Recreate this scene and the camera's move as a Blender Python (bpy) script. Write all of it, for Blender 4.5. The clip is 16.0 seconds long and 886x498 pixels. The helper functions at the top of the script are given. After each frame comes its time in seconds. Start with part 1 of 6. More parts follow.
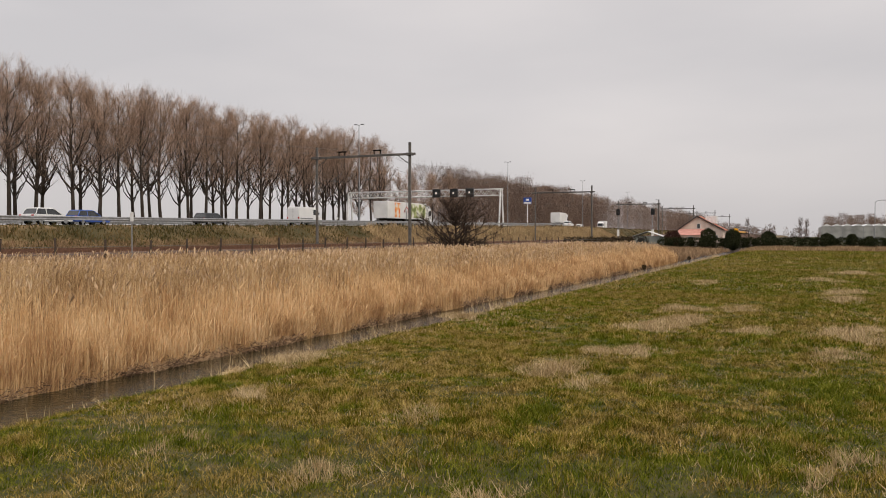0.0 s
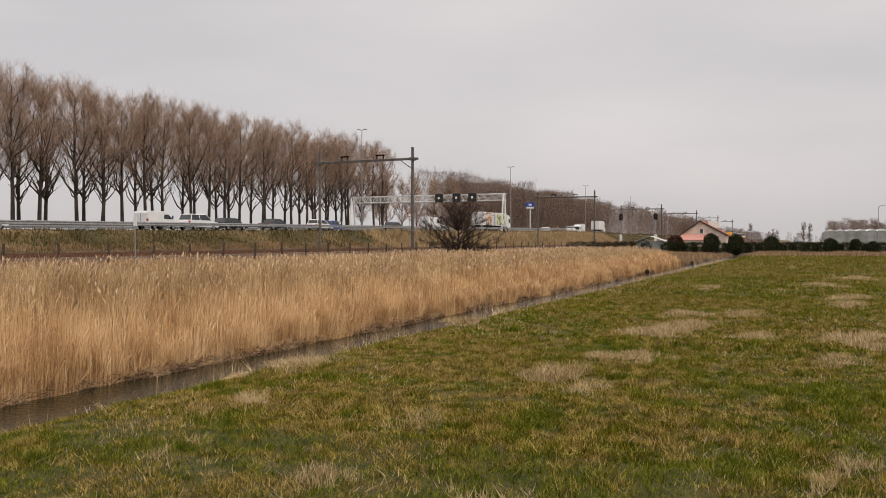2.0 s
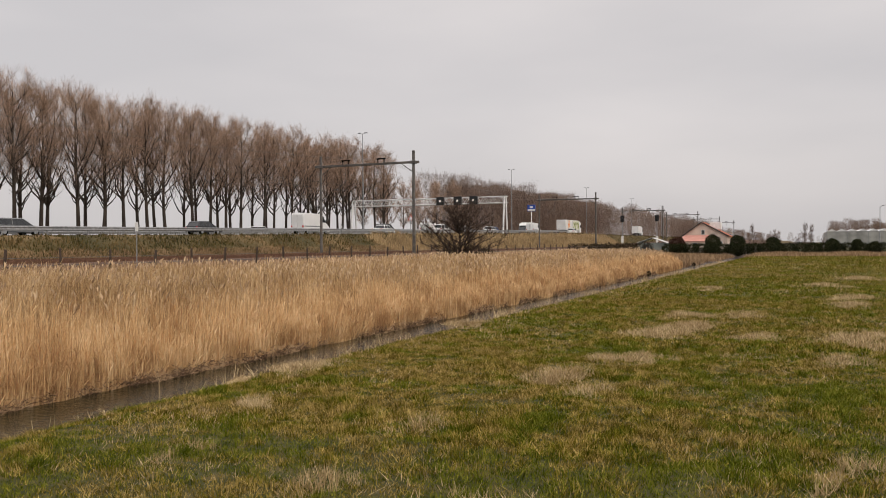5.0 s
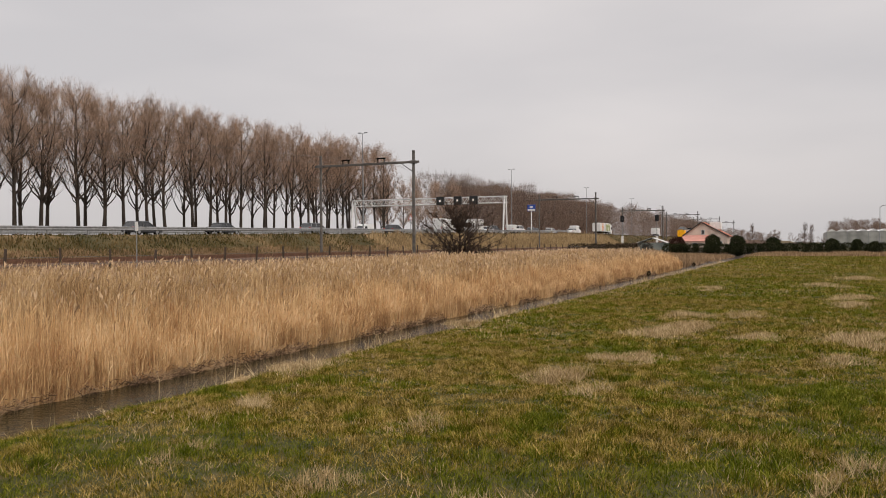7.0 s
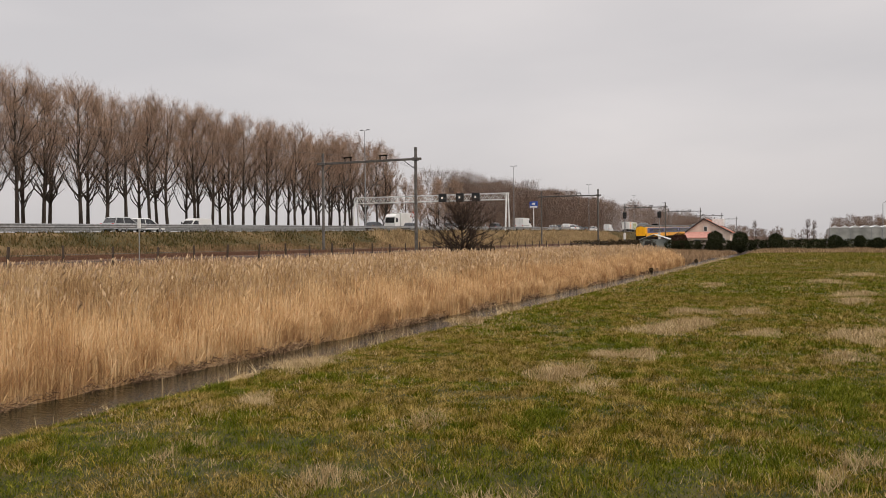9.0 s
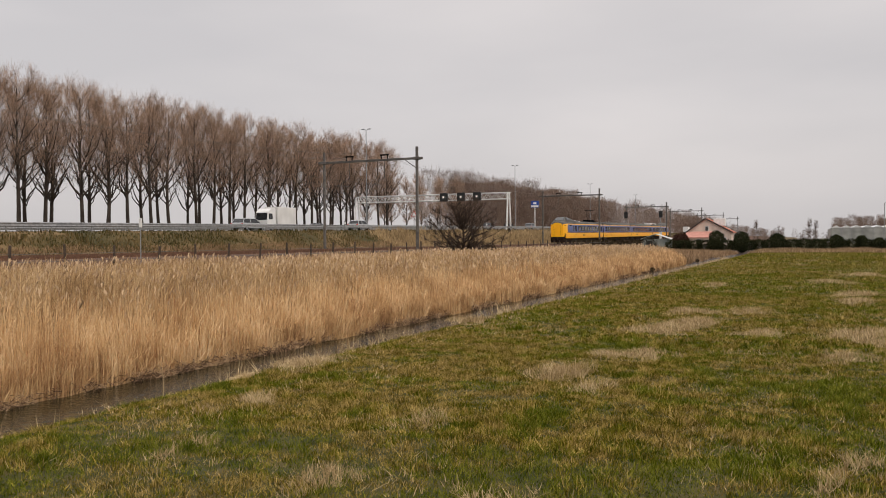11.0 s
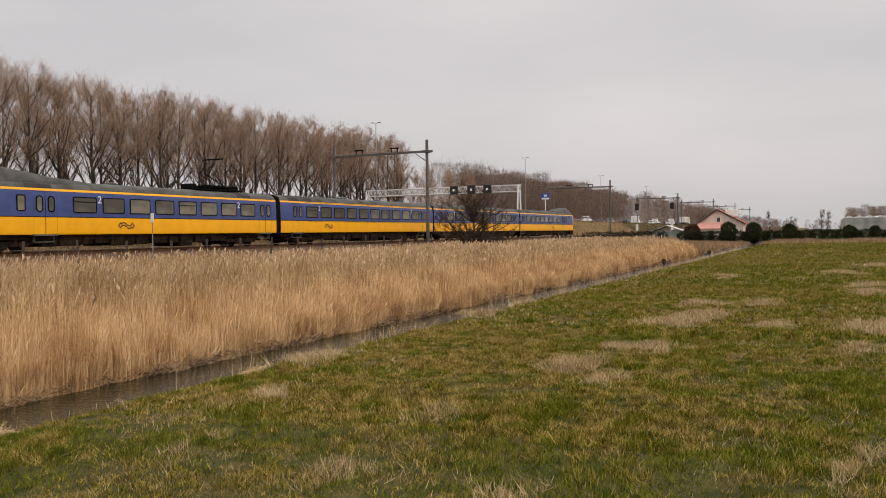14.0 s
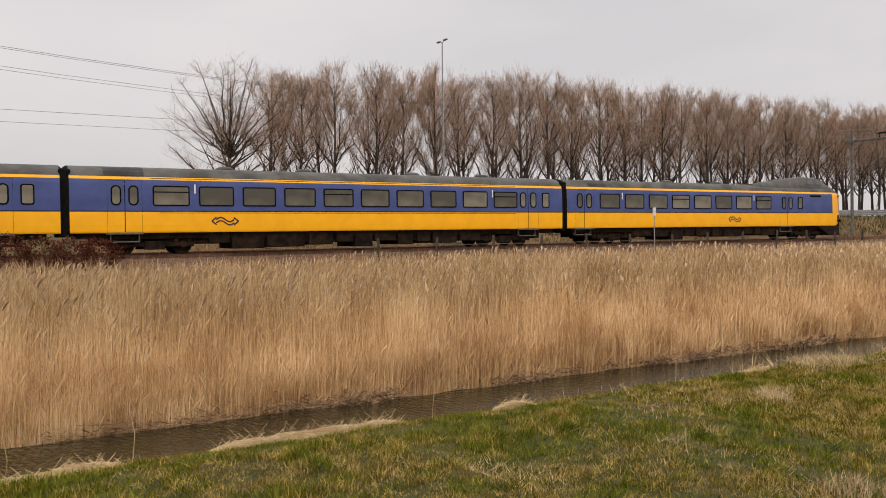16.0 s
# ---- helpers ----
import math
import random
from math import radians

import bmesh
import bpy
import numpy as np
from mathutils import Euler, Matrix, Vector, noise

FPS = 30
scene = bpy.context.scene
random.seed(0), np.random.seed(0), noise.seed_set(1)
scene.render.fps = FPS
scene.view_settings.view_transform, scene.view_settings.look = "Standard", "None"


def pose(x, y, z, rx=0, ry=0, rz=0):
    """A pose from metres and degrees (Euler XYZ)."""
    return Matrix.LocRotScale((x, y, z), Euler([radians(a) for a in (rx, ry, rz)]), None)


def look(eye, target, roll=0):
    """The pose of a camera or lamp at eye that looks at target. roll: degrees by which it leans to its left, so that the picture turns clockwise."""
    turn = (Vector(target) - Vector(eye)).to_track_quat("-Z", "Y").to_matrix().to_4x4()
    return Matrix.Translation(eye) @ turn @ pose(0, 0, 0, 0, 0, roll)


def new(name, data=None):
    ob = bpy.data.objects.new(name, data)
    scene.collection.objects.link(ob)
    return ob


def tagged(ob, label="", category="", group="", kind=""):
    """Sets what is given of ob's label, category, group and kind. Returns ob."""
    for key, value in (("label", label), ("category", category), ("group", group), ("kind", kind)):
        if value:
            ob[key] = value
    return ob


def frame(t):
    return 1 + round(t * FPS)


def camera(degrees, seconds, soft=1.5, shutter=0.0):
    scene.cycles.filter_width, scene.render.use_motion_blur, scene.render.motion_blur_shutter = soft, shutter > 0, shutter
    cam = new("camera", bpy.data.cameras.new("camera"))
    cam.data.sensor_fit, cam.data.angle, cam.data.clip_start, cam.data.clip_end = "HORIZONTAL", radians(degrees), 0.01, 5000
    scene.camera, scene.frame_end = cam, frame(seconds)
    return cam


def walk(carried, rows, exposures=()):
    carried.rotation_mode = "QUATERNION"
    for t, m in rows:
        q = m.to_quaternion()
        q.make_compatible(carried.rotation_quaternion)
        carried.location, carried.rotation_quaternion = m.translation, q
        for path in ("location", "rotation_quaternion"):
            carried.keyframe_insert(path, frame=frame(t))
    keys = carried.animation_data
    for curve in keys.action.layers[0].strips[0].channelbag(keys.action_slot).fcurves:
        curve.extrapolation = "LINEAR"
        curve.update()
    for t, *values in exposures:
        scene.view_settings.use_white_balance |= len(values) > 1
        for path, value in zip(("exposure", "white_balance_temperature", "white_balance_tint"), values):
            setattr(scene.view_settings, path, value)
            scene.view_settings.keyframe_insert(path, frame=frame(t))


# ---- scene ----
# The camera stands beside a ditch. x runs along the railway, y across it towards the motorway, z = 0 is the meadow.
cam = camera(57.34, 16.0, soft=0.95)
PATH = [
    (0.0, -66.00, -0.90, 0.00),
    (0.5, -65.92, -0.82, -0.08),
    (1.0, -65.83, -0.66, -0.08),
    (1.5, -65.81, -0.62, -0.04),
    (2.0, -65.81, -0.56, -0.03),
    (2.5, -65.77, -0.55, 0.09),
    (3.0, -65.73, -0.54, 0.19),
    (3.5, -65.66, -0.49, 0.25),
    (4.0, -65.64, -0.42, 0.35),
    (6.5, -65.77, -0.30, 0.33),
    (7.0, -65.71, -0.36, 0.34),
    (7.5, -65.67, -0.43, 0.33),
    (8.0, -65.63, -0.50, 0.35),
    (8.5, -65.59, -0.54, 0.37),
    (9.0, -65.55, -0.57, 0.44),
    (11.5, -65.44, -0.67, 0.32),
    (12.0, -65.39, -0.79, 0.36),
    (12.5, -65.32, -0.91, 0.42),
    (13.0, -65.21, -0.97, 0.47),
    (13.5, -65.06, -1.07, 0.56),
    (14.0, -64.72, -1.10, 0.75),
    (14.5, -63.82, -1.15, 0.95),
    (15.0, -57.10, -1.01, 0.93),
    (15.2, -53.11, -1.04, 0.95),
    (15.5, -46.35, -1.02, 1.01),
    (15.6, -43.65, -1.15, 0.84),
    (15.8, -37.60, -1.06, 0.70),
    (16.0, -30.38, -1.09, 0.76),
]
walk(cam, [(t, pose(0, 0, 1.65, 90 + p, r, y)) for t, y, p, r in PATH], exposures=[(0, 0.0), (14.4, 0.0), (15.2, 0.05), (16, 0.12)])

# ---------------------------------------------------------------- light
world = bpy.data.worlds.new("overcast_sky")
scene.world = world
world.use_nodes = True
wn, wl = world.node_tree.nodes, world.node_tree.links
wn.clear()
sky = wn.new("ShaderNodeTexSky")
sky.sky_type, sky.sun_disc = "NISHITA", False
sky.sun_elevation, sky.sun_rotation = radians(35), radians(200)
sky.air_density, sky.dust_density, sky.ozone_density = 1.0, 4.0, 1.0
coord = wn.new("ShaderNodeTexCoord")
stretch = wn.new("ShaderNodeMapping")
stretch.inputs["Scale"].default_value = (1.0, 1.0, 3.5)
clouds = wn.new("ShaderNodeTexNoise")
clouds.inputs["Scale"].default_value, clouds.inputs["Detail"].default_value = 2.2, 4.0
clouds.inputs["Roughness"].default_value = 0.45
cloud_ramp = wn.new("ShaderNodeValToRGB")
cloud_ramp.color_ramp.elements[0].position, cloud_ramp.color_ramp.elements[0].color = 0.3, (6.35, 6.08, 6.14, 1)
cloud_ramp.color_ramp.elements[1].position, cloud_ramp.color_ramp.elements[1].color = 0.72, (7.65, 7.2, 7.12, 1)
cover = wn.new("ShaderNodeMixRGB")
cover.inputs[0].default_value = 0.93
back = wn.new("ShaderNodeBackground")
back.inputs["Strength"].default_value = 0.1
out = wn.new("ShaderNodeOutputWorld")
wl.new(coord.outputs["Generated"], stretch.inputs["Vector"])
wl.new(stretch.outputs[0], clouds.inputs["Vector"])
wl.new(clouds.outputs["Fac"], cloud_ramp.inputs[0])
wl.new(sky.outputs[0], cover.inputs[1])
wl.new(cloud_ramp.outputs[0], cover.inputs[2])
# an overcast sky is brighter overhead than along the horizon
height = wn.new("ShaderNodeSeparateXYZ")
dome = wn.new("ShaderNodeMapRange")
dome.inputs["From Min"].default_value, dome.inputs["From Max"].default_value = 0.3, 1.0
dome.inputs["To Min"].default_value, dome.inputs["To Max"].default_value = 0.1, 0.26
wl.new(coord.outputs["Generated"], height.inputs[0])
wl.new(height.outputs["Z"], dome.inputs["Value"])
haze = wn.new("ShaderNodeMapRange")
haze.inputs["From Min"].default_value, haze.inputs["From Max"].default_value = 0.0, 0.16
haze.inputs["To Min"].default_value, haze.inputs["To Max"].default_value = 0.89, 1.0
wl.new(height.outputs["Z"], haze.inputs["Value"])
level = wn.new("ShaderNodeMath")
level.operation = "MULTIPLY"
wl.new(dome.outputs[0], level.inputs[0])
wl.new(haze.outputs[0], level.inputs[1])
wl.new(level.outputs[0], back.inputs["Strength"])
wl.new(cover.outputs[0], back.inputs["Color"])
wl.new(back.outputs[0], out.inputs["Surface"])

sun = new("sun", bpy.data.lights.new("sun", "SUN"))
sun.data.energy, sun.data.angle, sun.data.color = 1.2, radians(25), (1.0, 0.87, 0.70)
sun.matrix_world = look((-30, -60, 70), (0, 0, 0))


# ---------------------------------------------------------------- materials
def material(name, colours, scale=4.0, rough=0.8, metal=0.0, bump=0.0, bump_scale=40.0, island=0.0, spread=(0.35, 0.65),
             stretch_to=(1, 1, 1), detail=5.0, spec=0.3, thin=0.0):
    """A procedural surface: colours blended by noise at two scales, fine relief, and a change from piece to piece."""
    m = bpy.data.materials.new(name)
    m.use_nodes = True
    n, l = m.node_tree.nodes, m.node_tree.links
    b = n["Principled BSDF"]
    b.inputs["Roughness"].default_value, b.inputs["Metallic"].default_value = rough, metal
    b.inputs["Specular IOR Level"].default_value = spec
    pos = n.new("ShaderNodeTexCoord")
    mp = n.new("ShaderNodeMapping")
    mp.inputs["Scale"].default_value = stretch_to
    l.new(pos.outputs["Object"], mp.inputs["Vector"])
    big = n.new("ShaderNodeTexNoise")
    big.inputs["Scale"].default_value, big.inputs["Detail"].default_value = scale, detail
    l.new(mp.outputs[0], big.inputs["Vector"])
    ramp = n.new("ShaderNodeValToRGB")
    els = ramp.color_ramp.elements
    while len(els) < len(colours):
        els.new(0.5)
    for i, c in enumerate(colours):
        els[i].position = spread[0] + (spread[1] - spread[0]) * i / max(1, len(colours) - 1)
        els[i].color = (*c, 1)
    fac = big.outputs["Fac"]
    if island:
        g = n.new("ShaderNodeNewGeometry")
        o = n.new("ShaderNodeObjectInfo")
        both = n.new("ShaderNodeMath")
        both.operation = "ADD"
        l.new(g.outputs["Random Per Island"], both.inputs[0])
        l.new(o.outputs["Random"], both.inputs[1])
        frac = n.new("ShaderNodeMath")
        frac.operation = "FRACT"
        l.new(both.outputs[0], frac.inputs[0])
        shift = n.new("ShaderNodeMath")
        shift.operation, shift.inputs[1].default_value = "SUBTRACT", 0.5
        l.new(frac.outputs[0], shift.inputs[0])
        mix = n.new("ShaderNodeMath")
        mix.operation, mix.inputs[1].default_value = "MULTIPLY_ADD", island
        l.new(shift.outputs[0], mix.inputs[0])
        l.new(fac, mix.inputs[2])
        fac = mix.outputs[0]
    l.new(fac, ramp.inputs[0])
    l.new(ramp.outputs[0], b.inputs["Base Color"])
    if thin:
        through_light = n.new("ShaderNodeBsdfTranslucent")
        l.new(ramp.outputs[0], through_light.inputs["Color"])
        blend = n.new("ShaderNodeMixShader")
        blend.inputs[0].default_value = thin
        l.new(b.outputs[0], blend.inputs[1])
        l.new(through_light.outputs[0], blend.inputs[2])
        l.new(blend.outputs[0], n["Material Output"].inputs["Surface"])
    if bump:
        fine = n.new("ShaderNodeTexNoise")
        fine.inputs["Scale"].default_value, fine.inputs["Detail"].default_value = bump_scale, 3.0
        l.new(mp.outputs[0], fine.inputs["Vector"])
        bp = n.new("ShaderNodeBump")
        bp.inputs["Strength"].default_value, bp.inputs["Distance"].default_value = bump, 0.02
        l.new(fine.outputs["Fac"], bp.inputs["Height"])
        l.new(bp.outputs[0], b.inputs["Normal"])
    return m


def glow(name, colour, strength):
    m = bpy.data.materials.new(name)
    m.use_nodes = True
    b = m.node_tree.nodes["Principled BSDF"]
    b.inputs["Base Color"].default_value = (*colour, 1)
    b.inputs["Emission Color"].default_value, b.inputs["Emission Strength"].default_value = (*colour, 1), strength
    return m


SOIL = material("meadow_soil", [(0.026, 0.028, 0.005), (0.046, 0.043, 0.009), (0.082, 0.062, 0.02)], 3.5, 0.95, bump=0.8, bump_scale=18, detail=9, spread=(0.36, 0.66))
BLADE = material("grass_blade", [(0.052, 0.058, 0.003), (0.125, 0.113, 0.008), (0.25, 0.188, 0.028), (0.46, 0.34, 0.11)], 5.0, 0.9, island=0.5, detail=8, spread=(0.30, 0.74), spec=0.03)
LUSH = material("fresh_grass_blade", [(0.046, 0.064, 0.003), (0.108, 0.124, 0.008), (0.21, 0.20, 0.03)], 5.0, 0.9, island=0.5, detail=8, spread=(0.32, 0.70), spec=0.03)
FADED = material("faded_grass_blade", [(0.085, 0.068, 0.010), (0.20, 0.146, 0.030), (0.42, 0.30, 0.11)], 5.0, 0.9, island=0.5, detail=8, spread=(0.30, 0.70), spec=0.03)
STRAW = material("dry_straw", [(0.32, 0.22, 0.105), (0.54, 0.41, 0.23)], 2.0, 0.75, island=0.4)
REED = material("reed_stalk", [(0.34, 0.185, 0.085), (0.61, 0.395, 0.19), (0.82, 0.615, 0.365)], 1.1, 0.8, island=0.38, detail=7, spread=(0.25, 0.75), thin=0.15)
# browner copy of REED, darkened for the shaded gaps between the back stalks
REED_BACK_SHADED = material("shaded_tall_reed_stalk", [(0.20, 0.118, 0.053), (0.43, 0.277, 0.13), (0.68, 0.50, 0.29)], 1.0, 0.8, island=0.5, detail=7, spread=(0.25, 0.75), thin=0.15)
PLUME = material("reed_plume", [(0.34, 0.23, 0.135), (0.60, 0.44, 0.28)], 1.0, 0.9, island=0.5)
# mud and litter brown, darkened to hold the shade at the reeds' feet
REED_FOOT_SHADE = material("reed_litter", [(0.016, 0.010, 0.006), (0.05, 0.03, 0.018)], 3.0, 0.95, bump=0.6, bump_scale=12)
VERGE = material("verge_grass", [(0.045, 0.037, 0.009), (0.088, 0.062, 0.02), (0.165, 0.106, 0.046)], 0.25, 0.95, bump=0.6, bump_scale=8, detail=8)
ASPHALT = material("asphalt", [(0.045, 0.045, 0.047), (0.07, 0.07, 0.07)], 0.6, 0.9, bump=0.2, bump_scale=60)
BALLAST = material("rusty_ballast", [(0.035, 0.018, 0.011), (0.088, 0.046, 0.029), (0.125, 0.078, 0.053)], 6.0, 0.95, bump=1.0, bump_scale=25, island=0.4)
RAIL_STEEL = material("rusty_rail", [(0.10, 0.05, 0.03), (0.17, 0.09, 0.055)], 5.0, 0.6, metal=0.3)
CONCRETE = material("concrete", [(0.28, 0.27, 0.25), (0.42, 0.40, 0.37)], 3.0, 0.9, bump=0.3, bump_scale=50)
POST_WOOD = material("weathered_post", [(0.035, 0.026, 0.02), (0.09, 0.065, 0.05)], 5.0, 0.9, bump=0.5, bump_scale=30, stretch_to=(1, 1, 0.2))
PORTAL = material("portal_steel", [(0.09, 0.085, 0.08), (0.16, 0.145, 0.13)], 3.0, 0.6, metal=0.3, bump=0.1)
GALV = material("galvanised_steel", [(0.20, 0.205, 0.21), (0.31, 0.315, 0.32)], 4.0, 0.55, metal=0.25)
WHITE_STEEL = material("white_painted_steel", [(0.62, 0.62, 0.61), (0.78, 0.78, 0.77)], 2.0, 0.5)
BLACK = material("black_plastic", [(0.012, 0.012, 0.013), (0.025, 0.025, 0.026)], 4.0, 0.5)
BARK = material("poplar_bark", [(0.03, 0.023, 0.018), (0.072, 0.056, 0.045)], 2.0, 0.95, bump=0.6, bump_scale=14, stretch_to=(1, 1, 0.25))
TWIG = material("poplar_twig", [(0.235, 0.157, 0.11), (0.46, 0.315, 0.228)], 0.25, 0.95, island=0.6)
FAR_TWIG = material("far_wood_twig", [(0.13, 0.09, 0.07), (0.25, 0.175, 0.135)], 0.06, 0.95, island=0.6)


# ---------------------------------------------------------------- building helpers
def mesh_of(bm, material_of, smooth=False, name="mesh"):
    me = bpy.data.meshes.new(name)
    bm.to_mesh(me)
    bm.free()
    for m in (material_of if isinstance(material_of, (list, tuple)) else [material_of]):
        me.materials.append(m)
    if smooth:
        me.shade_smooth()
    return me


def part(name, bm, mat, parent, label="", smooth=False):
    """Links a bmesh as one mesh object under a thing or a part."""
    ob = new(name, mesh_of(bm, mat, smooth, name))
    ob.parent = parent
    return tagged(ob, label)


def piece(name, me, parent, m):
    """Another object on a shared mesh."""
    ob = new(name, me)
    ob.parent, ob.matrix_basis = parent, m
    return ob


def thing(name, label, category, m=None, group="", kind=""):
    ob = new(name)
    if m is not None:
        ob.matrix_basis = m
    return tagged(ob, label, category, group, kind)


def mesh_thing(name, bm, mat, label="", category="", kind="", group="", m=None, smooth=False):
    ob = new(name, mesh_of(bm, mat, smooth, name))
    if m is not None:
        ob.matrix_basis = m
    return tagged(ob, label, category, group, kind)


def box(bm, x0, x1, y0, y1, z0, z1, mi=0, bevel=0.0):
    r = bmesh.ops.create_cube(bm, size=1.0)
    for v in r["verts"]:
        v.co = Vector((x0 + (v.co.x + 0.5) * (x1 - x0), y0 + (v.co.y + 0.5) * (y1 - y0), z0 + (v.co.z + 0.5) * (z1 - z0)))
    faces = {f for v in r["verts"] for f in v.link_faces}
    for f in faces:
        f.material_index = mi
    if bevel:
        bmesh.ops.bevel(bm, geom=list({e for f in faces for e in f.edges}), offset=bevel, segments=1, affect="EDGES")
    return bm


def rod(bm, a, b, r0, r1=None, n=6, mi=0):
    """A tapered rod from a to b."""
    a, b = Vector(a), Vector(b)
    d = b - a
    q = d.to_track_quat("Z", "Y").to_matrix().to_4x4()
    r = bmesh.ops.create_cone(bm, cap_ends=True, segments=n, radius1=r0, radius2=r0 if r1 is None else r1, depth=d.length,
                              matrix=Matrix.Translation((a + b) / 2) @ q)
    for f in {f for v in r["verts"] for f in v.link_faces}:
        f.material_index = mi
    return bm


def profile_sheet(bm, xs, pts, mi_of=None, wob=0.0):
    """A sheet with the cross-section pts (y, z), carried along x."""
    rows = []
    for x in xs:
        rows.append([bm.verts.new((x, y, z + wob * noise.noise((x * 0.3, y * 0.3, 0)))) for y, z in pts])
    for a, b in zip(rows, rows[1:]):
        for j in range(len(pts) - 1):
            f = bm.faces.new((a[j], b[j], b[j + 1], a[j + 1]))
            if mi_of:
                f.material_index = mi_of((pts[j][0] + pts[j + 1][0]) / 2)
    return bm


def soup(name, verts, tris, mat, label, category, kind="stuff"):
    """One mesh of many small triangles, from arrays."""
    me = bpy.data.meshes.new(name)
    verts, tris = np.asarray(verts, np.float32), np.asarray(tris, np.int32)
    me.vertices.add(len(verts))
    me.vertices.foreach_set("co", verts.ravel())
    me.loops.add(tris.size)
    me.loops.foreach_set("vertex_index", tris.ravel())
    me.polygons.add(len(tris))
    me.polygons.foreach_set("loop_start", np.arange(0, tris.size, 3, dtype=np.int32))
    me.update(calc_edges=True)
    me.materials.append(mat)
    return tagged(new(name, me), label, category, kind=kind)


def empty_bm():
    return bmesh.new()


# ---------------------------------------------------------------- the ground
xs = sorted({-400, -150, -60, -30, *range(-15, 120, 3), *range(120, 420, 20), 500, 700, 1000, 1600, 3000})
PROFILE = [(-3000, -0.2), (-500, 0), (-120, 0), (-60, 0), (-30, 0), (-20, 0), (-12, 0), (-8, 0), (-4, 0), (-1, 0), (2, 0), (4, 0), (5.6, -0.01),
           (6.4, -0.06), (6.8, -0.16), (7.05, -0.5), (7.4, -0.85), (8.8, -0.95), (9.36, -0.88), (9.48, -0.52), (9.75, -0.42), (10.6, -0.32), (14, -0.2), (20, -0.1), (26, 0.05), (30, 0.2),
           (33, 0.3), (47, 0.4), (49, 0.75), (51.5, 1.6), (53.5, 2.25), (54.6, 2.38), (91, 2.38), (94, 2.2), (100, 1.9), (120, 1.6), (400, 1.5), (3000, 1.5)]


def rise(x):
    """The motorway climbs by about one in a hundred along the railway."""
    return 1.75 * min(1.0, max(0.0, (x - 30) / 170.0))


def road_z(x):
    return 2.42 + rise(x)


def hump(x, y):
    """Rough ground: low swells and tussocks."""
    near = 0.5 + 0.5 * max(0.0, 1 - abs(x - 20) / 200)
    return near * (0.05 * noise.noise((x * 0.25, y * 0.25, 3)) + 0.05 * noise.noise((x * 0.7, y * 0.7, 7)))


def ground_z(x, y):
    for (y0, z0), (y1, z1) in zip(PROFILE, PROFILE[1:]):
        if y0 <= y <= y1:
            z = z0 + (z1 - z0) * (y - y0) / (y1 - y0)
            break
    if y > 47:
        z += rise(x) * min(1.0, (y - 47) / 7.0) * (1.0 if y < 95 else max(0.0, 1 - (y - 95) / 120))
    return z + (hump(x, y) if y < 6.4 else 0.0)


bm = empty_bm()
ys = sorted({p[0] for p in PROFILE} | {-3.2, -2.5, -1.8, -0.4, 0.2, 0.7, 1.3, 2.6, 3.2, 3.6, 4.5, 5.0, 12, 16, 18, 23, 28, 48, 50, 52.5} | {i * 0.5 for i in range(-10, 13)})
xs = sorted(set(xs) | {i * 0.5 for i in range(0, 60)})
grid = [[bm.verts.new((x, y, ground_z(x, y))) for y in ys] for x in xs]
for a, b in zip(grid, grid[1:]):
    for j in range(len(ys) - 1):
        f = bm.faces.new((a[j], b[j], b[j + 1], a[j + 1]))
        mid = (ys[j] + ys[j + 1]) / 2
        # 1 is the ditch bed and reed floor, with shade in its colour
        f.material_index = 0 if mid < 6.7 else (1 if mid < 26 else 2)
GROUND_ROWS = [[v.co.copy() for v in row] for row in grid]
ground = mesh_thing("ground", bm, [SOIL, REED_FOOT_SHADE, VERGE], "flat green meadow, ditch bed and grassy motorway bank", "ground", "structure", smooth=True)


def water_material():
    m = material("ditch_water", [(0.012, 0.011, 0.004), (0.022, 0.020, 0.008)], 0.5, 0.05, spec=0.33)
    n, l = m.node_tree.nodes, m.node_tree.links
    w = n.new("ShaderNodeTexNoise")
    w.inputs["Scale"].default_value, w.inputs["Detail"].default_value = 11.0, 2.0
    tc = n.new("ShaderNodeTexCoord")
    mp = n.new("ShaderNodeMapping")
    mp.inputs["Rotation"].default_value, mp.inputs["Scale"].default_value = (0, 0, 0.5), (2.2, 0.8, 1)
    l.new(tc.outputs["Object"], mp.inputs["Vector"])
    l.new(mp.outputs[0], w.inputs["Vector"])
    b = n.new("ShaderNodeBump")
    b.inputs["Strength"].default_value, b.inputs["Distance"].default_value = 1.0, 0.028
    l.new(w.outputs["Fac"], b.inputs["Height"])
    l.new(b.outputs[0], n["Principled BSDF"].inputs["Normal"])
    return m


WATER = water_material()
bm = empty_bm()
profile_sheet(bm, [-60, -20, 0, 20, 40, 60, 80, 110], [(6.85, -0.5), (8, -0.5), (10.2, -0.5)])
mesh_thing("ditch_water", bm, WATER, "dark rippled water in a narrow ditch", "water", "structure")

